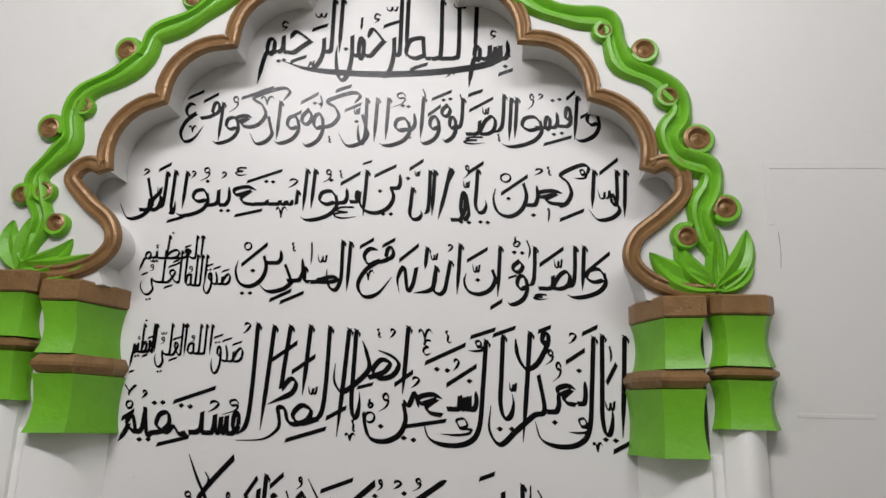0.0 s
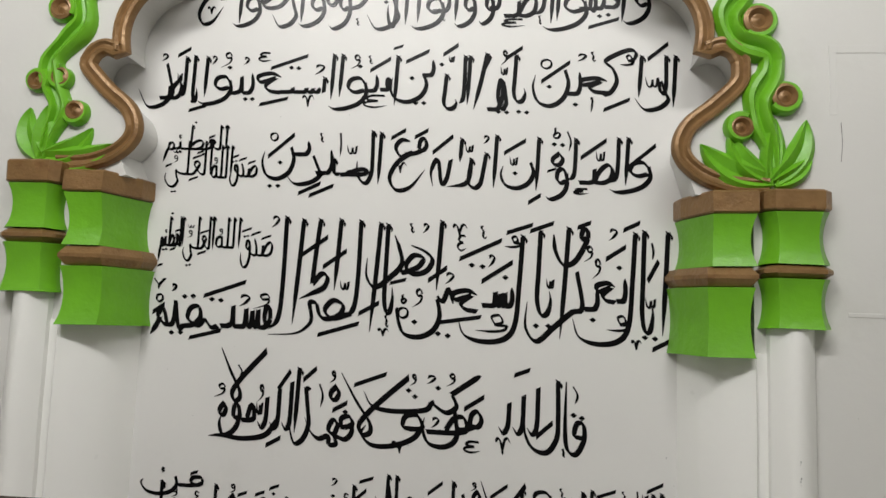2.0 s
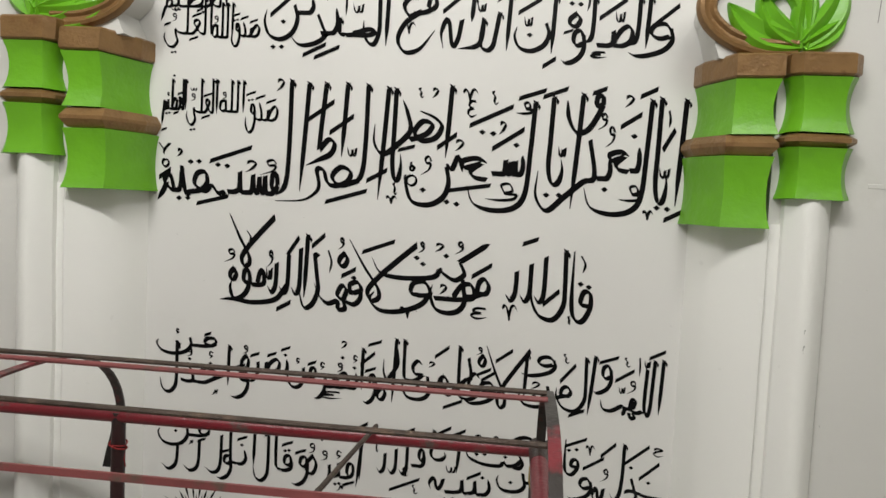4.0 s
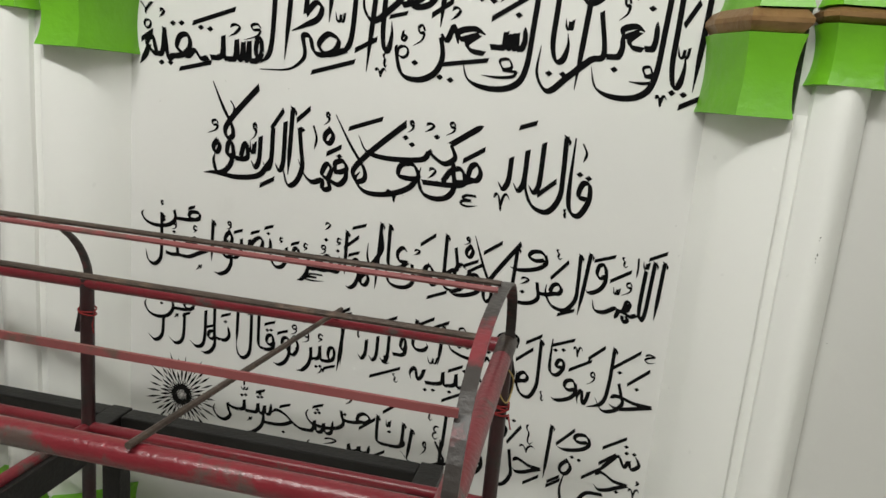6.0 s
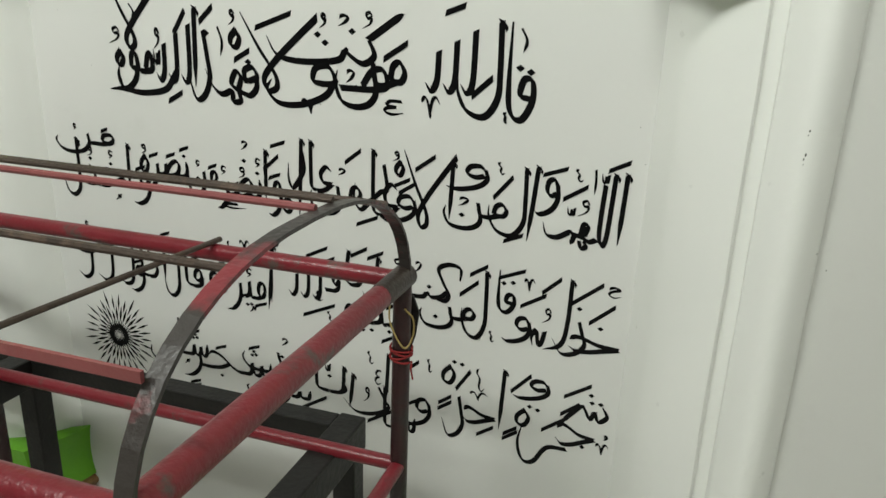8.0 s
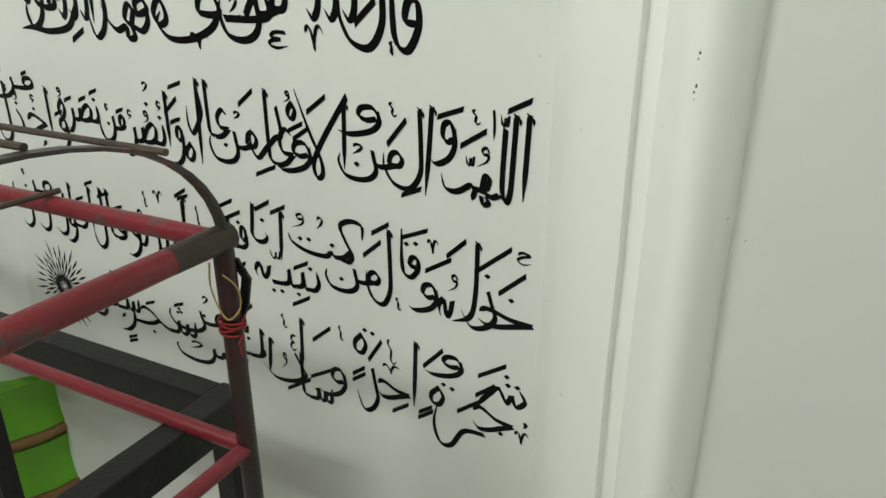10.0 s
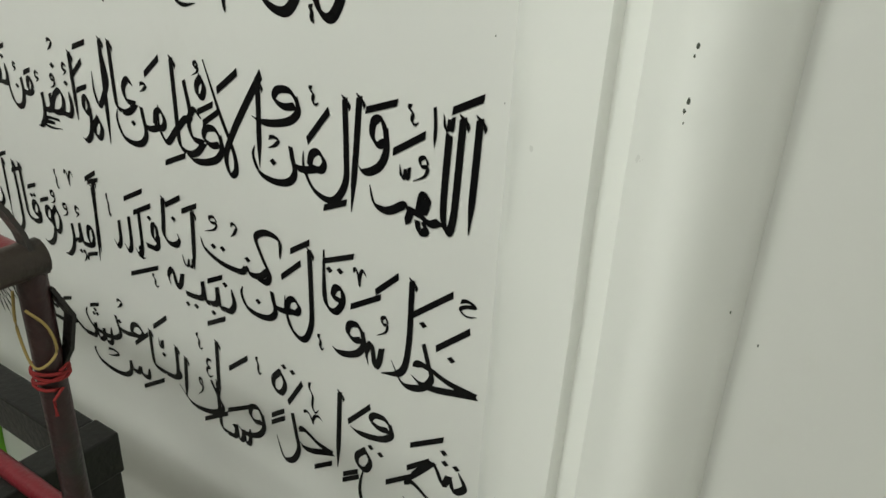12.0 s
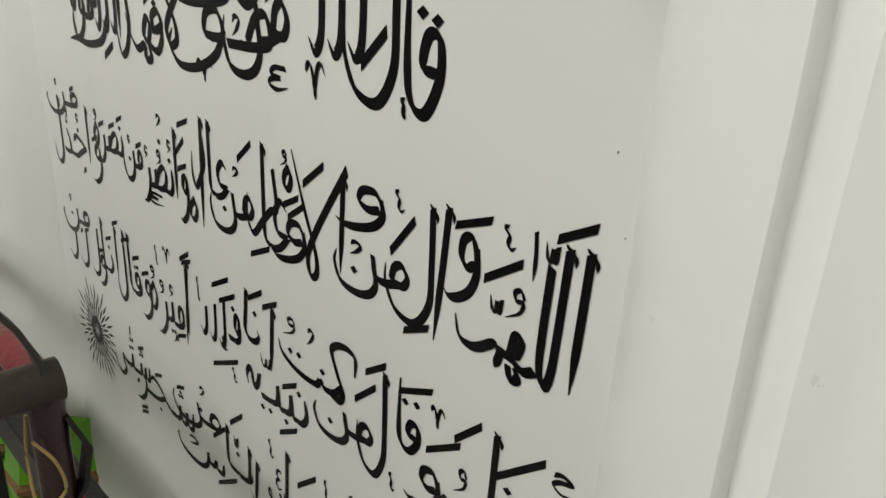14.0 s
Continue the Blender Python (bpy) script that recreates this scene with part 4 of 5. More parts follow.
LINE_EIGHT = [
    ("اَمِيْرُهُ", -0.524, -0.388, 0.804, 0.912),
    ("وَقَالَ", -0.657, -0.516, 0.809, 0.908),
    ("اَنَا", -0.714, -0.648, 0.814, 0.906),
    ("وَ", -0.747, -0.706, 0.802, 0.884),
    ("#", -0.902, -0.723, 0.795, 0.886),
    ("مِنْ", -0.898, -0.761, 0.875, 0.951),
]
LINE_NINE = [
    ("شَجَرٍ", -0.625, -0.398, 0.623, 0.724),
    ("شَتّٰى", -0.710, -0.555, 0.645, 0.730),
]
# signs and small signs by their boxes on the wall, in millimetres: west, east, foot, head
FIVE = [
    ("alef", 285, 307, 1476, 1719), ("alef_hook", 240, 274, 1487, 1721), ("kaf_tall", 85, 234, 1453, 1716), ("نـ", 184, 213, 1551, 1612),
    ("ain_head", 139, 191, 1548, 1601), ("بـ", 112, 151, 1531, 1585), ("waw_bowl", 39, 128, 1631, 1721), ("alef", 57, 84, 1461, 1725),
    ("alef_hook", 4, 45, 1517, 1717), ("dal_tail", -21, 117, 1454, 1625), ("kaf_tall", -177, -21, 1449, 1704), ("نسـ", -121, -42, 1532, 1584),
    ("ain_head", -188, -122, 1517, 1574), ("noon_ya", -320, -178, 1454, 1576), ("alef", -229, -210, 1563, 1734), ("heh_eye", -313, -230, 1600, 1676),
    ("dal_sweep", -395, -302, 1566, 1699), ("alef_hook", -351, -321, 1511, 1724), ("alef", -382, -355, 1461, 1726), ("lam_foot", -447, -403, 1492, 1731),
    ("sad_reh", -625, -420, 1447, 1541), ("alef", -471, -451, 1556, 1733),
]
FIVE_B = [
    ("tah_tall", -554, -478, 1533, 1732), ("alef", -568, -542, 1472, 1731), ("lam_foot", -624, -584, 1460, 1736), ("مستـ", -742, -610, 1463, 1521),
    ("qaf_loop", -835, -738, 1459, 1515), ("meem_tail", -915, -823, 1437, 1529),
]
FIVE_MARKS = [
    ("/", 264, 313, 1446, 1475), ("/", 253, 285, 1600, 1653), ("w", 249, 276, 1543, 1568), ("|", 263, 272, 1650, 1693),
    ("/", 198, 243, 1715, 1740), ("/", 159, 212, 1647, 1684), ("c", 167, 190, 1692, 1722), ("o", 111, 136, 1641, 1681),
    ("o", 130, 154, 1603, 1652), ("/", 94, 133, 1719, 1738), ("d", 185, 202, 1624, 1640), ("d", 126, 145, 1503, 1521),
    ("d", 242, 261, 1468, 1485), ("d", 264, 284, 1466, 1483), ("k", 164, 219, 1487, 1524), ("v", 220, 247, 1445, 1470),
    ("/", -68, 0, 1703, 1730), ("/", -14, 48, 1708, 1735), ("k", -71, -30, 1671, 1700), ("w", 27, 48, 1581, 1605),
    ("d", -1, 17, 1486, 1502), ("d", 27, 45, 1486, 1503),
]
FIVE_MARKS_B = [
    ("/", -176, -71, 1639, 1692), ("d", -152, -134, 1620, 1638), ("d", -128, -108, 1618, 1635), ("c", -107, -88, 1623, 1655),
    ("/", -123, -44, 1588, 1642), ("d", -74, -55, 1595, 1610), ("k", -132, -55, 1475, 1517), ("/", -215, -114, 1491, 1513),
    ("d", -227, -206, 1459, 1477), ("d", -203, -184, 1455, 1473), ("v", -192, -153, 1691, 1725), ("h", -179, -155, 1660, 1699),
    ("S", -125, -107, 1690, 1724), ("c", -263, -245, 1699, 1725), ("S", -292, -277, 1700, 1726), ("/", -248, -196, 1586, 1625),
    ("c", -206, -182, 1581, 1611), ("o", -282, -253, 1524, 1571), ("d", -283, -262, 1485, 1501), ("T", -309, -291, 1534, 1558),
    ("O", -312, -287, 1499, 1528), ("/", -409, -353, 1504, 1538),
]
FIVE_MARKS_C = [
    ("S", -343, -330, 1477, 1509), ("v", -359, -329, 1454, 1476), ("/", -337, -292, 1578, 1594), ("/", -552, -483, 1639, 1690),
    ("/", -500, -436, 1611, 1658), ("w", -455, -429, 1563, 1586), ("/", -504, -399, 1451, 1488), ("c", -628, -606, 1704, 1735),
    ("/", -787, -677, 1534, 1577), ("d", -773, -752, 1520, 1540), ("d", -750, -730, 1518, 1538), ("c", -697, -667, 1513, 1544),
    ("o", -662, -617, 1508, 1548), ("d", -841, -820, 1525, 1544), ("d", -820, -799, 1526, 1546), ("c", -867, -850, 1543, 1565),
    ("/", -912, -875, 1491, 1518), ("O", -902, -883, 1518, 1541), ("y", -913, -880, 1546, 1579), ("d", -868, -847, 1438, 1457),
    ("d", -846, -825, 1439, 1458), ("/", -817, -731, 1433, 1460),
]
SIX = [
    ("qaf_alef", 73, 125, 1208, 1375), ("lam_bowl", -17, 67, 1208, 1375), ("#", -81, 23, 1259, 1360), ("meem_noon", -249, -105, 1208, 1299),
    ("kaf_boat", -389, -109, 1284, 1381), ("lam_cross", -443, -274, 1227, 1374), ("meem_waw", -390, -138, 1205, 1284), ("ه", -465, -437, 1303, 1344),
    ("fa_heh", -525, -402, 1201, 1275), ("alef", -547, -534, 1223, 1379), ("reh_bowl", -564, -505, 1202, 1339), ("#", -641, -548, 1244, 1349),
    ("plain_sweep", -753, -582, 1204, 1263), ("lam_cross", -735, -614, 1291, 1421), ("meem_waw", -729, -636, 1213, 1288), ("ه", -729, -705, 1257, 1294),
]
SIX_MARKS = [
    ("d", 88, 104, 1288, 1307), ("d", 106, 123, 1283, 1300), ("|", 92, 107, 1320, 1363), ("/", 10, 54, 1242, 1282),
    ("/", -42, 1, 1377, 1397), ("v", -79, -40, 1200, 1241), ("/", -154, -101, 1296, 1332), ("d", -213, -192, 1237, 1256),
    ("c", -226, -205, 1252, 1279), ("d", -221, -201, 1335, 1353), ("d", -288, -270, 1327, 1345), ("d", -273, -255, 1314, 1331),
    ("o", -278, -260, 1345, 1374), ("c", -240, -216, 1350, 1373), ("o", -194, -170, 1347, 1379), ("o", -467, -449, 1343, 1374),
    ("/", -411, -328, 1339, 1374), ("d", -433, -417, 1273, 1288), ("/", -459, -417, 1279, 1305), ("|", -491, -477, 1286, 1344),
    ("/", -532, -493, 1345, 1381), ("d", -522, -506, 1322, 1337),
]
SIX_MARKS_B = [
    ("/", -591, -555, 1321, 1372), ("o", -743, -712, 1299, 1334), ("v", -316, -271, 1191, 1221), ("h", -149, -108, 1202, 1230),
    ("S", 71, 81, 1203, 1225), ("/", -613, -571, 1192, 1218), ("w", -639, -620, 1266, 1298), ("o", -637, -619, 1293, 1335),
    ("|", -689, -674, 1344, 1380),
]
SEVEN = [
    ("alef", 281, 294, 1009, 1139), ("lam_lam", 249, 275, 1005, 1137), ("heh_meem", 151, 253, 997, 1045), ("waw_big", 133, 181, 1049, 1118),
    ("alef", 124, 144, 996, 1138), ("lam_bowl", 52, 125, 1003, 1133), ("meem_noon", -32, 92, 1006, 1064), ("waw_big", -30, 54, 1078, 1129),
    ("alef", -21, -10, 1019, 1133), ("lam_cross", -111, -3, 999, 1146), ("ه", -126, -105, 1092, 1125), ("waw_big", -156, -80, 1003, 1060),
    ("عا", -172, -114, 1011, 1140), ("dal_tail", -210, -136, 1018, 1115), ("meem_noon", -303, -190, 1002, 1066), ("عا", -301, -249, 1045, 1146),
    ("alef", -327, -313, 990, 1147), ("dal_sweep", -349, -308, 1045, 1139), ("ه", -361, -336, 996, 1034),
]
SEVEN_MARKS = [
    ("/", 255, 296, 1136, 1159), ("w", 246, 262, 1118, 1136), ("|", 236, 240, 1095, 1141), ("S", 204, 220, 1115, 1139),
    ("/", 183, 230, 1080, 1111), ("o", 211, 234, 1054, 1086), ("w", 193, 210, 1056, 1073), ("/", 146, 194, 1119, 1139),
    ("/", 83, 124, 992, 1012), ("d", -4, 16, 1028, 1041), ("c", -3, 19, 1049, 1068), ("/", 60, 100, 1069, 1115),
    ("S", 68, 84, 1114, 1138), ("/", -88, -44, 1105, 1138), ("o", -132, -115, 1118, 1139), ("/", -129, -92, 1071, 1091),
    ("/", -120, -83, 1058, 1083), ("d", -272, -254, 1027, 1044), ("c", -242, -224, 1081, 1097), ("/", -229, -190, 1105, 1136),
    ("/", -205, -155, 988, 1012), ("/", -387, -349, 1122, 1138),
]
SEVEN_MARKS_B = [
    ("/", -404, -364, 1075, 1110), ("d", -452, -436, 1083, 1099), ("c", -451, -434, 1111, 1131), ("h", -493, -441, 990, 1009),
]
EIGHT = [
    ("hah_big", 215, 312, 802, 836), ("reh_bowl", 185, 251, 792, 865), ("lam_foot", 170, 220, 794, 941), ("heh_end", 147, 178, 798, 836),
    ("waw_big", 91, 150, 799, 855), ("qaf_alef", 80, 117, 856, 943), ("lam_bowl", 11, 65, 795, 935), ("meem_noon", -72, 43, 803, 856),
    ("kaf_hook", -39, 13, 859, 939), ("boat", -147, -10, 861, 899), ("alef", -167, -153, 835, 933), ("alef_hook", -228, -187, 864, 938),
    ("نبيـ", -192, -81, 789, 833), ("heh_end", -229, -189, 792, 826), ("فـ", -273, -236, 844, 888), ("#", -360, -275, 831, 900),
    ("alef", -404, -383, 780, 928),
]
EIGHT_MARKS = [
    ("/", 213, 274, 890, 940), ("/", 249, 298, 859, 902), ("d", 225, 241, 879, 894), ("d", 265, 281, 847, 862),
    ("H", 279, 304, 915, 937), ("/", 161, 200, 904, 940), ("/", 123, 175, 872, 905), ("v", 129, 152, 904, 930),
    ("/", 79, 134, 921, 946), ("d", 86, 99, 909, 921), ("d", 102, 117, 912, 924), ("o", 165, 185, 847, 879),
    ("/", 25, 64, 919, 945), ("/", 7, 48, 877, 912), ("d", -45, -28, 819, 837), ("S", 70, 82, 793, 818),
    ("d", -60, -43, 878, 895), ("d", -127, -109, 882, 894), ("d", -108, -91, 882, 896), ("o", -135, -105, 905, 934),
    ("c", -83, -67, 910, 934), ("d", -206, -192, 902, 914),
]
EIGHT_MARKS_B = [
    ("/", -182, -143, 922, 943), ("/", -215, -177, 924, 947), ("/", -295, -246, 892, 918), ("d", -263, -249, 888, 901),
    ("/", -315, -262, 909, 937), ("S", -358, -348, 872, 912), ("/", -410, -374, 919, 941), ("v", -465, -437, 898, 926),
    ("S", -493, -481, 887, 922), ("d", -196, -179, 767, 782), ("d", -178, -159, 770, 783), ("d", -139, -123, 772, 785),
    ("d", -109, -94, 826, 840), ("/", -141, -103, 825, 846), ("/", -150, -104, 752, 779), ("/", -323, -246, 782, 818),
    ("h", -292, -273, 820, 842), ("S", -266, -250, 779, 803), ("w", -190, -164, 839, 858),
]
NINE = [
    ("seen_hook", 218, 306, 649, 704), ("hah_big", 208, 287, 606, 654), ("reh_tail", 136, 238, 554, 641), ("ه", 132, 161, 629, 671),
    ("waw_big", 120, 195, 686, 733), ("alef", 97, 110, 609, 743), ("hah_big", 24, 95, 613, 651), ("reh_bowl", -20, 31, 575, 670),
    ("ه", -19, 10, 690, 735), ("waw_big", -102, -38, 581, 647), ("سا", -142, -69, 563, 659), ("alef", -140, -128, 617, 732),
    ("reh_bowl", -236, -127, 584, 656), ("alef", -220, -205, 591, 674), ("lam_foot", -247, -226, 618, 686), ("نا", -296, -222, 618, 694),
    ("س", -464, -304, 565, 615), ("meem_noon", -472, -308, 634, 692),
]
NINE_MARKS = [
    ("/", 218, 272, 706, 742), ("d", 262, 279, 714, 727), ("d", 265, 281, 699, 712), ("d", 281, 297, 699, 712),
    ("/", 214, 253, 668, 700), ("/", 181, 229, 627, 664), ("d", 256, 270, 602, 619), ("v", 286, 314, 599, 625),
    ("c", 299, 309, 631, 644), ("d", 150, 166, 668, 680), ("d", 166, 182, 663, 676), ("/", 107, 139, 602, 625),
    ("/", 106, 141, 591, 617), ("/", 117, 160, 696, 741), ("S", 50, 70, 685, 735), ("v", 38, 77, 663, 684),
    ("/", 54, 93, 588, 616), ("/", 8, 42, 679, 728), ("/", -27, 5, 642, 666), ("/", -28, 6, 629, 654),
    ("d", -2, 13, 733, 746), ("d", 13, 30, 730, 743),
]
NINE_MARKS_B = [
    ("S", -50, -38, 706, 737), ("/", -122, -67, 609, 641), ("/", -111, -64, 689, 728), ("h", -161, -144, 657, 691),
    ("o", -187, -171, 612, 648), ("S", -177, -162, 701, 731), ("d", -270, -255, 649, 664), ("w", -274, -259, 668, 688),
    ("/", -284, -242, 699, 733), ("/", -339, -295, 648, 684), ("/", -331, -267, 566, 607), ("d", -381, -364, 673, 686),
    ("c", -375, -357, 704, 724), ("c", -424, -388, 594, 614), ("/", -179, -117, 567, 607), ("d", -115, -98, 580, 594),
]
TWO = [
    ("waw_big", 191, 261, 2208, 2295), ("alef", 189, 207, 2211, 2339), ("قـ", 149, 190, 2248, 2305), ("يمـ", 91, 156, 2239, 2296),
    ("waw_big", 4, 115, 2193, 2282), ("alef", 37, 52, 2215, 2335), ("alef", 23, 37, 2209, 2335), ("lam_foot", -21, 18, 2231, 2345),
    ("صـ", -88, -4, 2228, 2284), ("lam_foot", -123, -89, 2241, 2336), ("waw_big", -149, -106, 2209, 2282), ("ه", -151, -122, 2279, 2320),
    ("waw_big", -208, -150, 2203, 2284), ("alef", -206, -193, 2216, 2340), ("تـ", -259, -213, 2241, 2295), ("waw_big", -314, -227, 2197, 2280),
    ("alef", -297, -286, 2213, 2338), ("alef", -327, -316, 2207, 2338), ("lam_bowl", -372, -343, 2204, 2338), ("reh_bowl", -424, -337, 2198, 2293),
    ("kaf_fold", -465, -362, 2249, 2355), ("waw_big", -518, -457, 2198, 2294),
]
TWO_B = [
    ("ه", -522, -489, 2259, 2311), ("waw_big", -595, -522, 2205, 2288), ("alef", -587, -577, 2214, 2331), ("reh_bowl", -662, -593, 2205, 2289),
    ("kaf_fold", -667, -553, 2250, 2370), ("ain_head", -699, -649, 2250, 2292), ("waw_big", -763, -686, 2206, 2286), ("alef", -745, -734, 2212, 2329),
    ("meem_lead", -801, -742, 2277, 2329), ("ain_whole", -851, -781, 2212, 2326),
]
TWO_MARKS = [
    ("/", 112, 190, 2199, 2226), ("d", 131, 148, 2318, 2330), ("d", 148, 165, 2321, 2333), ("/", 171, 201, 2324, 2352),
    ("/", 206, 246, 2273, 2295), ("d", 133, 150, 2222, 2238), ("d", 153, 170, 2225, 2241), ("o", 72, 93, 2296, 2344),
    ("c", 99, 116, 2324, 2344), ("w", -45, -24, 2287, 2310), ("/", -80, -11, 2294, 2335), ("|", -104, -93, 2297, 2346),
    ("d", -152, -137, 2320, 2336), ("d", -134, -119, 2323, 2339), ("/", -179, -120, 2327, 2356), ("/", -188, -148, 2282, 2314),
    ("|", -203, -191, 2321, 2363), ("d", -259, -244, 2305, 2321), ("d", -244, -229, 2302, 2318), ("o", -286, -242, 2305, 2351),
    ("v", -637, -595, 2315, 2344), ("/", -692, -637, 2335, 2358),
]
TWO_MARKS_B = [
    ("/", -562, -518, 2275, 2301), ("/", -529, -476, 2320, 2353), ("d", -495, -480, 2314, 2330), ("d", -480, -465, 2313, 2326),
    ("|", -476, -466, 2304, 2346), ("w", -384, -364, 2290, 2313), ("/", -409, -359, 2297, 2322), ("d", -380, -365, 2261, 2277),
    ("o", -722, -694, 2296, 2345), ("/", -796, -749, 2326, 2355), ("/", -841, -791, 2336, 2363), ("v", -827, -801, 2238, 2261),
    ("S", -3, 8, 2209, 2234), ("S", -237, -223, 2219, 2241), ("S", -353, -342, 2213, 2239), ("S", -446, -434, 2208, 2230),
    ("h", -90, -32, 2203, 2225),
]
THREE = [
    ("alef", 308, 322, 2005, 2135), ("lam_bowl", 275, 301, 2038, 2135), ("reh_bowl", 220, 305, 1999, 2075), ("alef", 229, 245, 2028, 2135),
    ("kaf_fold", 147, 232, 2033, 2150), ("ain_head", 97, 167, 2038, 2082), ("يـ", 66, 104, 2036, 2096), ("noon_bowl", -16, 76, 2006, 2102),
    ("alef_hook", -61, -25, 2018, 2138), ("هـ", -122, -67, 1997, 2074), ("alef", -155, -117, 1997, 2141), ("lam_foot", -190, -169, 2011, 2135),
    ("alef", -170, -158, 2008, 2135), ("alef_hook", -227, -188, 1999, 2089), ("noon_bowl", -358, -261, 2014, 2092), ("يـ", -279, -245, 2080, 2126),
    ("alef", -346, -333, 2005, 2135), ("مـ", -382, -348, 2044, 2077), ("نـ", -420, -381, 2041, 2089), ("waw_big", -509, -407, 1995, 2080),
    ("alef", -482, -469, 2025, 2139), ("alef", -502, -491, 2019, 2139),
]
THREE_B = [
    ("استـ", -630, -511, 2036, 2081), ("ain_head", -687, -619, 2035, 2092), ("ينـ", -763, -691, 2034, 2092), ("waw_big", -839, -747, 2006, 2083),
    ("alef", -821, -812, 2024, 2133), ("alef_hook", -853, -834, 2015, 2136), ("lam_foot", -887, -864, 2024, 2133), ("صـ", -937, -874, 2021, 2070),
    ("reh_bowl", -994, -896, 1999, 2117),
]
THREE_MARKS = [
    ("/", 250, 304, 2120, 2165), ("w", 246, 279, 2057, 2084), ("k", 188, 224, 2108, 2135), ("/", 150, 217, 1998, 2030),
    ("O", 6, 32, 2099, 2126), ("/", 4, 78, 2066, 2120), ("d", 18, 35, 2048, 2066), ("c", 89, 114, 2117, 2138),
    ("S", 123, 137, 2117, 2144), ("c", 122, 130, 1992, 2033), ("d", 77, 94, 2030, 2048), ("d", 80, 97, 2007, 2021),
    ("o", -91, -72, 2108, 2147), ("/", -80, -34, 2123, 2156), ("/", -137, -109, 2083, 2135), ("w", -91, -71, 2086, 2108),
    ("d", -100, -83, 1988, 2003), ("d", -80, -64, 1988, 2000), ("d", -52, -35, 1988, 2003), ("d", -32, -18, 1988, 2000),
    ("w", -216, -199, 2117, 2135), ("d", -239, -222, 2102, 2120),
]
THREE_MARKS_B = [
    ("/", -231, -188, 2132, 2163), ("/", -321, -258, 2114, 2148), ("d", -310, -293, 2068, 2086), ("d", -299, -282, 2008, 2023),
    ("d", -279, -262, 2008, 2023), ("/", -352, -323, 2148, 2160), ("o", -454, -428, 2098, 2136), ("d", -438, -421, 2098, 2114),
    ("/", -408, -351, 2092, 2129), ("S", -410, -396, 2111, 2135), ("h", -418, -358, 2002, 2035), ("c", -544, -516, 2083, 2111),
    ("d", -610, -592, 2094, 2111), ("d", -591, -574, 2092, 2111), ("/", -656, -557, 2098, 2136), ("h", -686, -651, 2117, 2142),
    ("c", -724, -707, 2108, 2130), ("d", -765, -750, 2095, 2111), ("o", -782, -751, 2101, 2142), ("c", -806, -790, 2108, 2133),
    ("d", -721, -705, 2015, 2031), ("d", -703, -687, 2015, 2031),
]
THREE_MARKS_C = [
    ("/", -680, -602, 2006, 2028), ("v", -571, -537, 2001, 2034), ("/", -897, -857, 2130, 2155), ("w", -893, -877, 2067, 2092),
    ("d", -855, -841, 2009, 2024), ("/", -859, -807, 1990, 2009), ("c", -937, -917, 2117, 2139),
]
FOUR = [
    ("waw_big", 164, 266, 1803, 1881), ("alef", 201, 216, 1819, 1938), ("lam_foot", 160, 194, 1825, 1937), ("صـ", 96, 180, 1824, 1874),
    ("lam_foot", 69, 96, 1829, 1935), ("waw_big", 19, 77, 1784, 1862), ("ه", 35, 66, 1865, 1902), ("alef", -3, 10, 1803, 1936),
    ("noon_bowl", -86, -1, 1808, 1878), ("alef", -103, -88, 1807, 1941), ("lam_lam", -161, -112, 1807, 1898), ("lam_foot", -211, -147, 1809, 1883),
    ("heh_end", -251, -196, 1809, 1882), ("alef", -182, -172, 1869, 1932), ("meem_lead", -313, -255, 1885, 1931), ("ain_whole", -350, -257, 1799, 1928),
    ("alef", -376, -366, 1812, 1945), ("lam_bowl", -430, -384, 1815, 1948), ("صا", -486, -395, 1834, 1880), ("بـ", -530, -482, 1837, 1902),
    ("reh_bowl", -608, -510, 1810, 1887), ("يـ", -584, -540, 1882, 1923),
]
FOUR_B = [
    ("noon_bowl", -664, -577, 1821, 1908),
]
FOUR_MARKS = [
    ("/", 99, 165, 1883, 1932), ("w", 135, 159, 1880, 1906), ("/", 219, 277, 1872, 1921), ("h", 87, 125, 1799, 1815),
    ("T", 35, 57, 1931, 1960), ("d", 33, 49, 1911, 1925), ("d", 52, 69, 1911, 1922), ("|", 69, 82, 1899, 1951),
    ("/", 24, 49, 1851, 1862), ("d", -58, -39, 1839, 1856), ("w", -64, -42, 1867, 1890), ("/", -79, -21, 1892, 1930),
    ("c", -127, -110, 1915, 1938), ("w", -169, -147, 1897, 1918), ("/", -248, -193, 1891, 1938), ("/", -20, 16, 1775, 1800),
    ("/", -292, -253, 1928, 1952), ("v", -336, -303, 1841, 1870), ("/", -349, -307, 1925, 1952), ("w", -454, -426, 1889, 1912),
    ("|", -471, -465, 1880, 1942), ("S", -520, -506, 1915, 1941),
]
FOUR_MARKS_B = [
    ("O", -643, -623, 1917, 1941), ("/", -650, -579, 1876, 1938), ("d", -625, -606, 1858, 1873), ("d", -646, -630, 1800, 1815),
    ("d", -626, -609, 1801, 1815), ("d", -521, -505, 1828, 1845), ("/", -570, -509, 1787, 1819), ("/", -543, -477, 1782, 1814),
]

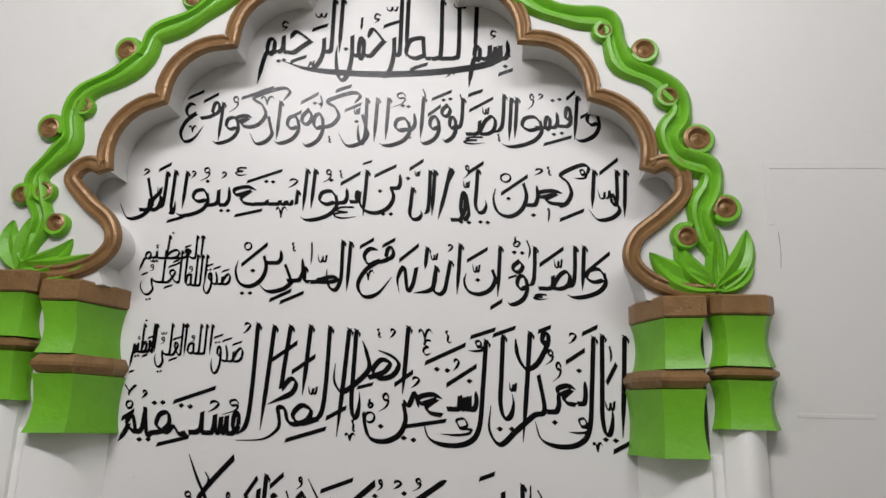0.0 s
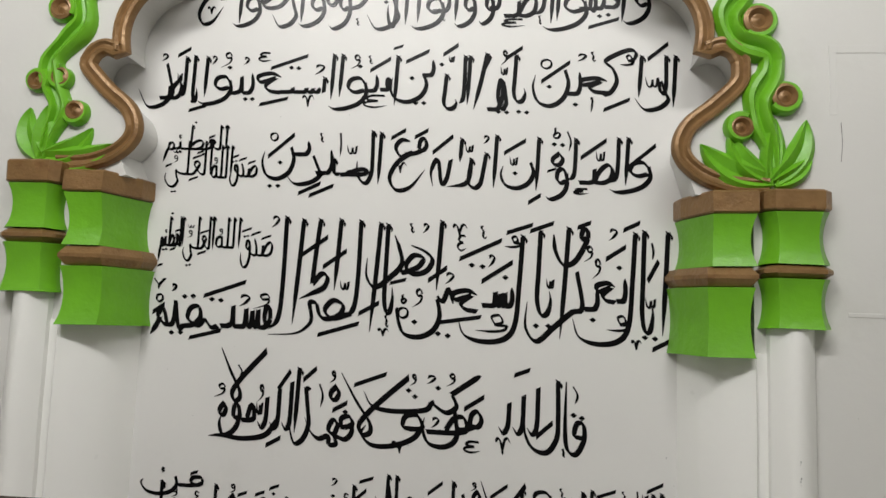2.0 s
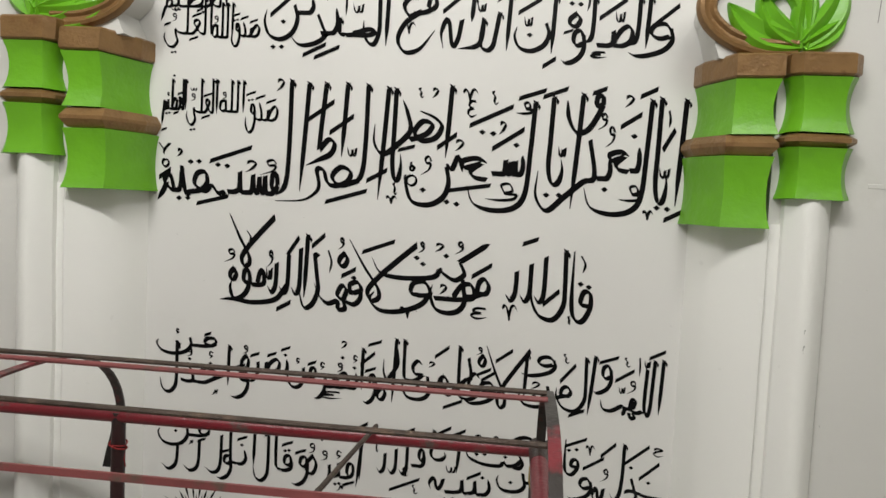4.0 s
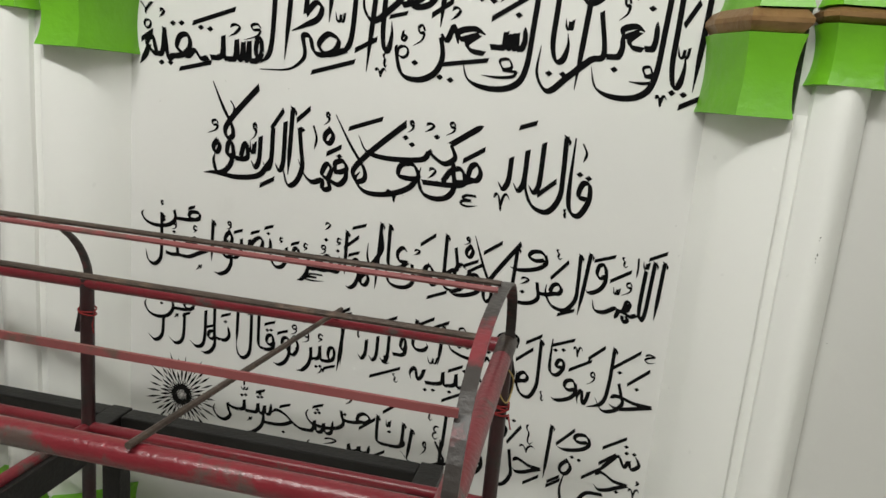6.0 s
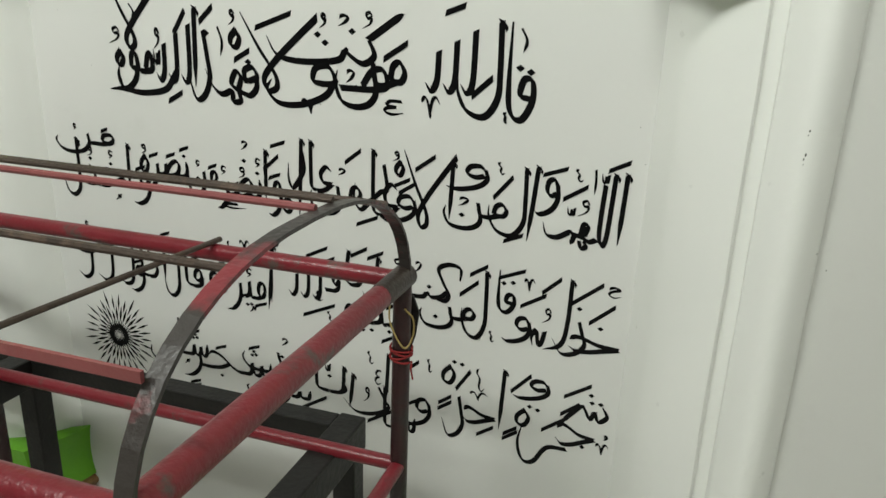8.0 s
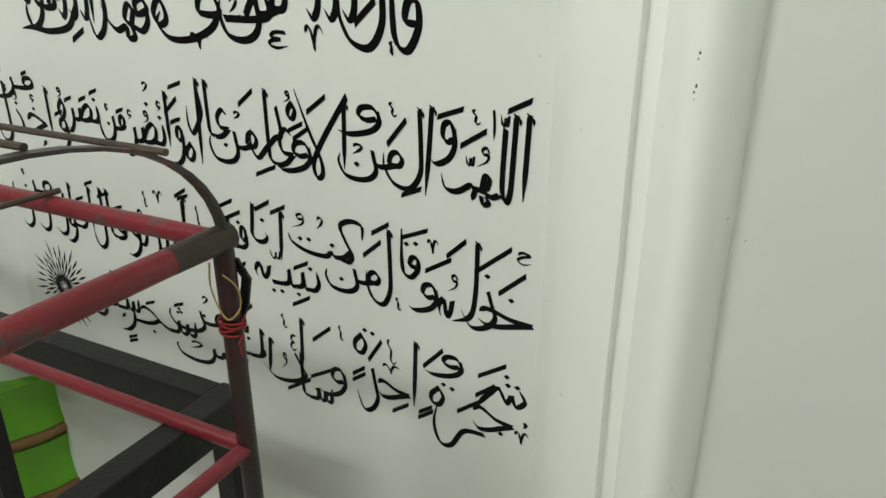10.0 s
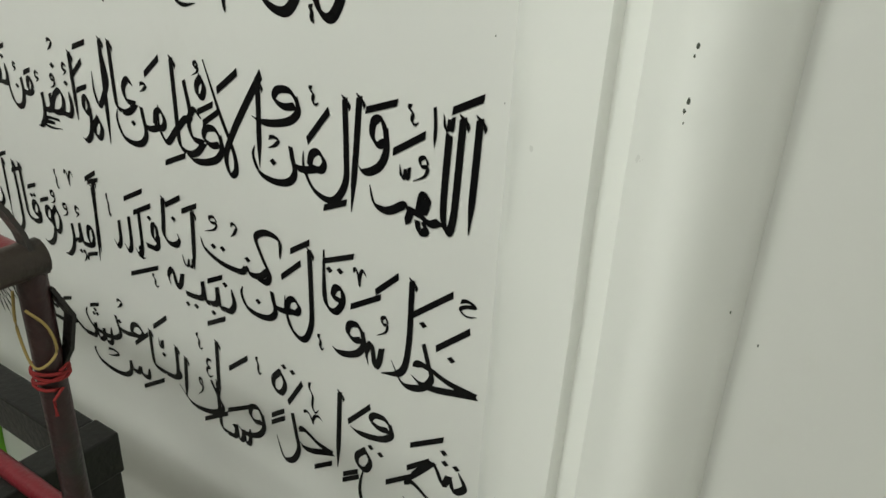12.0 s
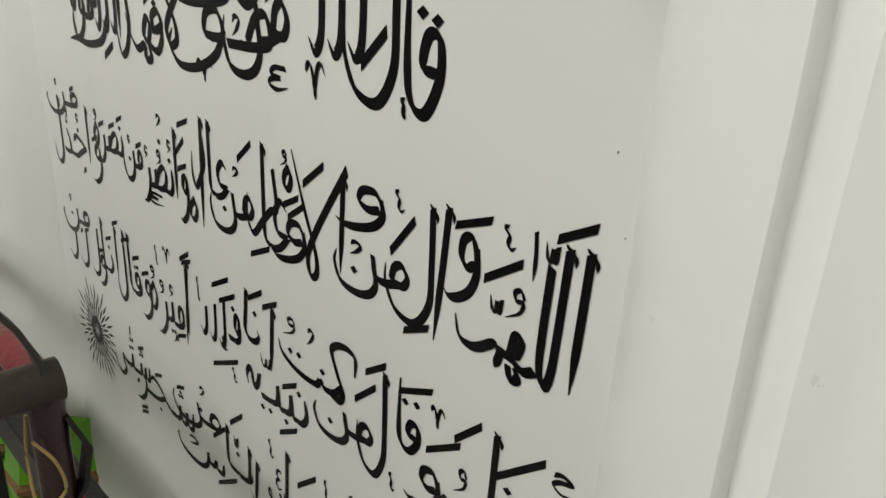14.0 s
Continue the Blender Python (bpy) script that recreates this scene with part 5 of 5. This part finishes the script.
ORDER = [("opening", LINE_ONE, []), ("second", [], TWO + TWO_B + TWO_MARKS + TWO_MARKS_B), ("third", [], THREE + THREE_B + THREE_MARKS + THREE_MARKS_B + THREE_MARKS_C), ("fourth", [], FOUR + FOUR_B + FOUR_MARKS + FOUR_MARKS_B), ("closing", LINE_FOUR_SMALL, []),
         ("fifth", [], FIVE + FIVE_B + FIVE_MARKS + FIVE_MARKS_B + FIVE_MARKS_C), ("closing", LINE_FIVE_SMALL, []), ("sixth", [], SIX + SIX_MARKS + SIX_MARKS_B),
         ("seventh", LINE_SEVEN, SEVEN + SEVEN_MARKS + SEVEN_MARKS_B), ("eighth", LINE_EIGHT, EIGHT + EIGHT_MARKS + EIGHT_MARKS_B), ("ninth", LINE_NINE, NINE + NINE_MARKS + NINE_MARKS_B)]
NIBS = {"opening": 0.0143, "second": 0.0118, "third": 0.0120, "fourth": 0.0120, "closing": 0.0078, "fifth": 0.0136, "sixth": 0.0132, "seventh": 0.0102, "eighth": 0.0098, "ninth": 0.0098}
for note, rows, placed in ORDER:
    mid = (XC, INK_Y, rows[0][3] if rows else placed[0][3] / 1000)
    size = "small black painted Arabic closing words" if note == "closing" else "tall black painted Arabic calligraphy line" if note == "fifth" else "black painted Arabic calligraphy line"
    line = thing("inscription_line", mid, size + " on the white niche wall", "inscription", "lines of the inscription")
    for text, x0, x1, base, top in rows:
        word(text, x0, x1, base, top, line, NIBS[note])
    for text, x0, x1, z0, z1 in placed:
        sign(text, x0, x1, z0, z1, line, NIBS[note])

# sweep under the opening line
bm = []
pen([(0.03, 2.455), (-0.05, 2.425), (-0.18, 2.408), (-0.34, 2.405), (-0.50, 2.420), (-0.58, 2.445)], 0.021, bm, True, True)
sw = tagged(ink("inscription_sweep", bm), "long curved black pen stroke under the opening line", "inscription")

# rayed star at the end of the text
star = thing("painted_star", (-0.794, INK_Y, 0.656), "black painted star of fine rays at the end of the text", "painted ornament")
for k in range(30):
    a = 2 * math.pi * k / 30
    for r0, r1, w in ((0.003 + 0.008 * (k % 2), 0.040, 0.0065), (0.030, 0.072, 0.0065), (0.058, 0.104, 0.0055)):
        j = math.pi / 30 * (0.02 < r0 < 0.05)
        r1 *= 0.82 + 0.26 * random.random()
        u = Vector((math.cos(a + j), math.sin(a + j)))
        s = Vector((-u.y, u.x)) * w / 2
        m = u * (r0 + r1) / 2
        quad = [u * r0, m + s, u * r1, m - s]
        bm = bmesh.new()
        bm.faces.new([bm.verts.new((-0.794 + p.x * 0.95, INK_Y - 0.00002 * (k % 3), 0.656 + p.y)) for p in quad])
        part("ray", bm, BLACK, star)

# ---- bier: a red pipe frame with arched straps ----
BACK, FRONT, EAST, MIDX, WEST = 1.42, 0.868, 0.010, -0.818, -1.65
TOP, LOW = 1.016, 0.706
bier = thing("bier", (MIDX, 1.145, 0.0), "worn red pipe bier frame with arched iron straps", "bier")
R = 0.0135
for x in (EAST, MIDX, WEST):
    for y in (BACK, FRONT):
        part("post", tube([(x, y, 0.0), (x, y, TOP + 0.004)], R), MAROON, bier, "dark maroon, nearly black post", smooth=True)
    if x != MIDX:
        rail = part("end_rail", tube([(x, FRONT - 0.02, TOP), (x, BACK + 0.012, TOP)], 0.0165 if x == EAST else R), RED, bier, smooth=True)
        # dark disc stands in for the shade inside the hollow pipe
        part("hollow_shade_disc", tube([(x, BACK + 0.008, TOP), (x, BACK + 0.0125, TOP)], 0.0125 if x == EAST else 0.010), DARK, rail, "dark disc for the shade inside the open pipe end")
    if x == EAST:
        part("rail_sleeve", tube([(x, BACK - 0.085, TOP), (x, BACK - 0.03, TOP), (x, BACK + 0.0118, TOP)], [0.0168, 0.0176, 0.0178]), PIPE_END, rail, "bare rusty pipe end", smooth=True)
    part("end_rail", tube([(x, FRONT, LOW), (x, BACK, LOW)], R * 0.85), RED, bier, smooth=True)
    hoop = []
    for k in range(25):
        a = math.pi * k / 24
        hoop.append((x + 0.004, (BACK + FRONT) / 2 - 0.005 + (BACK - FRONT) / 2 * 1.03 * math.copysign(abs(math.cos(a)) ** 0.8, math.cos(a)), TOP - 0.03 + 0.188 * math.sin(a) ** 0.85))
    tail = [(x - 0.006, BACK + 0.008, TOP - 0.004), (x - 0.014, BACK + 0.014, TOP - 0.045), (x - 0.026, BACK + 0.018, TOP - 0.085), (x - 0.034, BACK + 0.020, TOP - 0.118)] if x == MIDX else [(x + 0.004, BACK + 0.004, TOP - 0.118), (x + 0.009, BACK + 0.016, TOP - 0.095), (x + 0.012, BACK + 0.022, TOP - 0.060), (x + 0.006, BACK + 0.010, TOP - 0.029)]
    part("strap_end", bar(tail, 0.0100 if x == MIDX else 0.0070, 0.0020, (1, 0, 0)), DARK, bier, "black iron strap end bent round the post")
    hoop = hoop + [(x + 0.010, hoop[-1][1] + 0.006, TOP - 0.075)]
    part("hoop", bar(hoop, 0.0085, 0.0022, (1, 0, 0)), STRAP, bier, "flat iron strap, half worn to bare metal")
for y in (BACK, FRONT):
    part("long_rail", tube([(WEST, y, TOP - 0.004), (EAST, y, TOP - 0.004)], R if y == BACK else 0.0155), RED, bier, smooth=True)
    part("long_rail", tube([(WEST, y, LOW), (EAST, y, LOW)], R * 0.85), RED, bier, smooth=True)
for y, z, r, m in ((1.20, 1.178, 0.0042, RUST), (1.16, 1.178, 0.0045, PINK), (1.355, 1.138, 0.0045, RUST), (1.02, 1.155, 0.0045, RUST)):
    part("top_rod", tube([(WEST, y, z), (MIDX, y, z + 0.003), (EAST, y, z)], r, 8), m, bier, smooth=True)
part("side_strip", bar([(WEST, 0.893, 1.115), (EAST, 0.893, 1.115)], 0.0048, 0.002, (0, 0, 1)), PINK, bier, "flat faded red strip")
part("cross_rod", tube([(-0.30, BACK + 0.012, TOP + 0.014), (-0.335, FRONT - 0.015, TOP + 0.016)], 0.0045, 8), RUST, bier, "thin rusty cross rod")

# cords tied round the corner post
for px, nm, m, z0, turns in ((EAST, "red_thread_tie", THREAD, 0.905, 4), (MIDX, "red_thread_tie", THREAD, 0.955, 2)):
    pts = [(px + 0.0165 * math.cos(a), BACK + 0.0165 * math.sin(a), z0 + 0.006 * math.sin(a * 0.7) - 0.003 * a / 6) for a in (2 * math.pi * turns * k / (14 * turns) for k in range(14 * turns + 1))]
    pts += [(px + 0.02, BACK - 0.012, z0 - 0.025), (px + 0.024, BACK - 0.014, z0 - 0.04)]
    tagged(part(nm, tube(pts, 0.0017, 6), m, smooth=True), "red thread wound and knotted round the pipe post", "thread")
pts = spline([(EAST - 0.014, BACK - 0.012, 0.985), (EAST - 0.012, BACK - 0.016, 0.95), (EAST + 0.010, BACK - 0.018, 0.915), (EAST + 0.017, BACK, 0.925), (EAST + 0.019, BACK - 0.004, 0.955), (EAST + 0.010, BACK - 0.016, 0.975)], 6)
tagged(part("yellow_cord", tube(pts, 0.0014, 6), YARN, smooth=True), "loose yellow cord crossing the pipe post", "cord")

# ---- black stand under the bier ----
stand = thing("iron_stand", (-0.8, 1.2, 0.0), "black square-tube iron stand with dusty top beams", "stand")
H = 0.024
for x in (-0.12, -0.82, -1.60):
    for y in (1.512, 0.93):
        part("leg", box((x - 0.021, y - 0.021, 0.0), (x + 0.021, y + 0.021, 0.6395), 0.003), TUBE, stand)
    part("cross_beam", box((x - H, 0.93 - H, 0.640), (x + H, 1.512 + H, 0.702), 0.003), TUBE, stand)
for y in (1.512, 0.93):
    for x0, x1 in ((-1.60, -0.82), (-0.82, -0.12)):
        part("long_beam", box((x0 + H + 0.001, y - H + 0.002, 0.640), (x1 - H - 0.001, y + H - 0.002, 0.700), 0.003), TUBE, stand)

# ---- small marks on the wall ----
CRACK = mat("dark_crack", (0.10, 0.09, 0.08), 0.8)
SPECK = mat("dark_paint_speck", (0.06, 0.07, 0.05), 0.6)


def crack(points, wide, y):
    bm = bmesh.new()
    rows = []
    for k, p in enumerate(spline([(x, z, 0) for x, z in points], 6)):
        j = 0.0012 * noise.noise((p.x * 40, p.y * 40, 3.1))
        w = wide * (0.6 + 0.6 * abs(noise.noise((p.x * 90, p.y * 90, 0))))
        rows.append([(p.x - w + j, y, p.y - 0.3 * w), (p.x + w + j, y, p.y + 0.3 * w), (p.x + w + j, y + 0.002, p.y + 0.3 * w), (p.x - w + j, y + 0.002, p.y - 0.3 * w)])
    return part("crack", rings(bm, rows), CRACK, wall_north)


crack([(-1.058, 1.56), (-1.059, 1.3), (-1.057, 1.05), (-1.058, 0.8), (-1.059, 0.5)], 0.0008, WALL - 0.0005)
crack([(0.634, 1.945), (0.636, 1.90), (0.633, 1.86)], 0.0007, WALL - 0.0005)
part("plaster_ridge", box((0.62, WALL - 0.0012, 2.096), (1.25, WALL + 0.002, 2.114), 0.0010), WHITE, wall_north)
part("plaster_ridge", box((0.612, WALL - 0.0010, 1.96), (0.628, WALL + 0.002, 2.112), 0.0009), WHITE, wall_north)
part("plaster_ridge", box((0.64, WALL - 0.0012, 1.534), (0.80, WALL + 0.002, 1.543), 0.0010), WHITE, wall_north)


def speck(x, y, z, r, face=(0, -1, 0)):
    bm = bmesh.new()
    ring = []
    for k in range(7):
        a = 2 * math.pi * k / 7
        q = r * (0.7 + 0.5 * random.random())
        ring.append(bm.verts.new((x + q * 0.7 * math.cos(a), y - 0.0006, z + q * 1.3 * math.sin(a))))
    bm.faces.new(ring)
    return part("paint_speck", bm, SPECK, wall_north)


for x, y, z, r in ((0.513, 1.5615, 1.248, 0.0022), (0.512, 1.5615, 1.242, 0.0016), (0.5135, 1.5615, 1.216, 0.0030), (0.512, 1.5615, 1.210, 0.0022), (0.5125, 1.5615, 1.203, 0.0012),
                   (0.566, 1.5975, 1.074, 0.0016), (0.586, WALL, 1.045, 0.0018), (0.655, WALL, 1.33, 0.0014), (0.30, PANEL, 1.215, 0.0014), (0.315, PANEL, 1.155, 0.0012),
                   (-0.62, PANEL, 1.98, 0.0016), (-0.70, PANEL, 1.42, 0.0014), (-0.86, PANEL, 1.36, 0.0014), (-0.79, PANEL, 1.255, 0.0012), (-0.45, PANEL, 1.985, 0.0013), (-0.55, PANEL, 1.415, 0.0011)):
    speck(x + (0.008 if 0.5 < x < 0.52 else 0.0), y, z, r * 0.65)
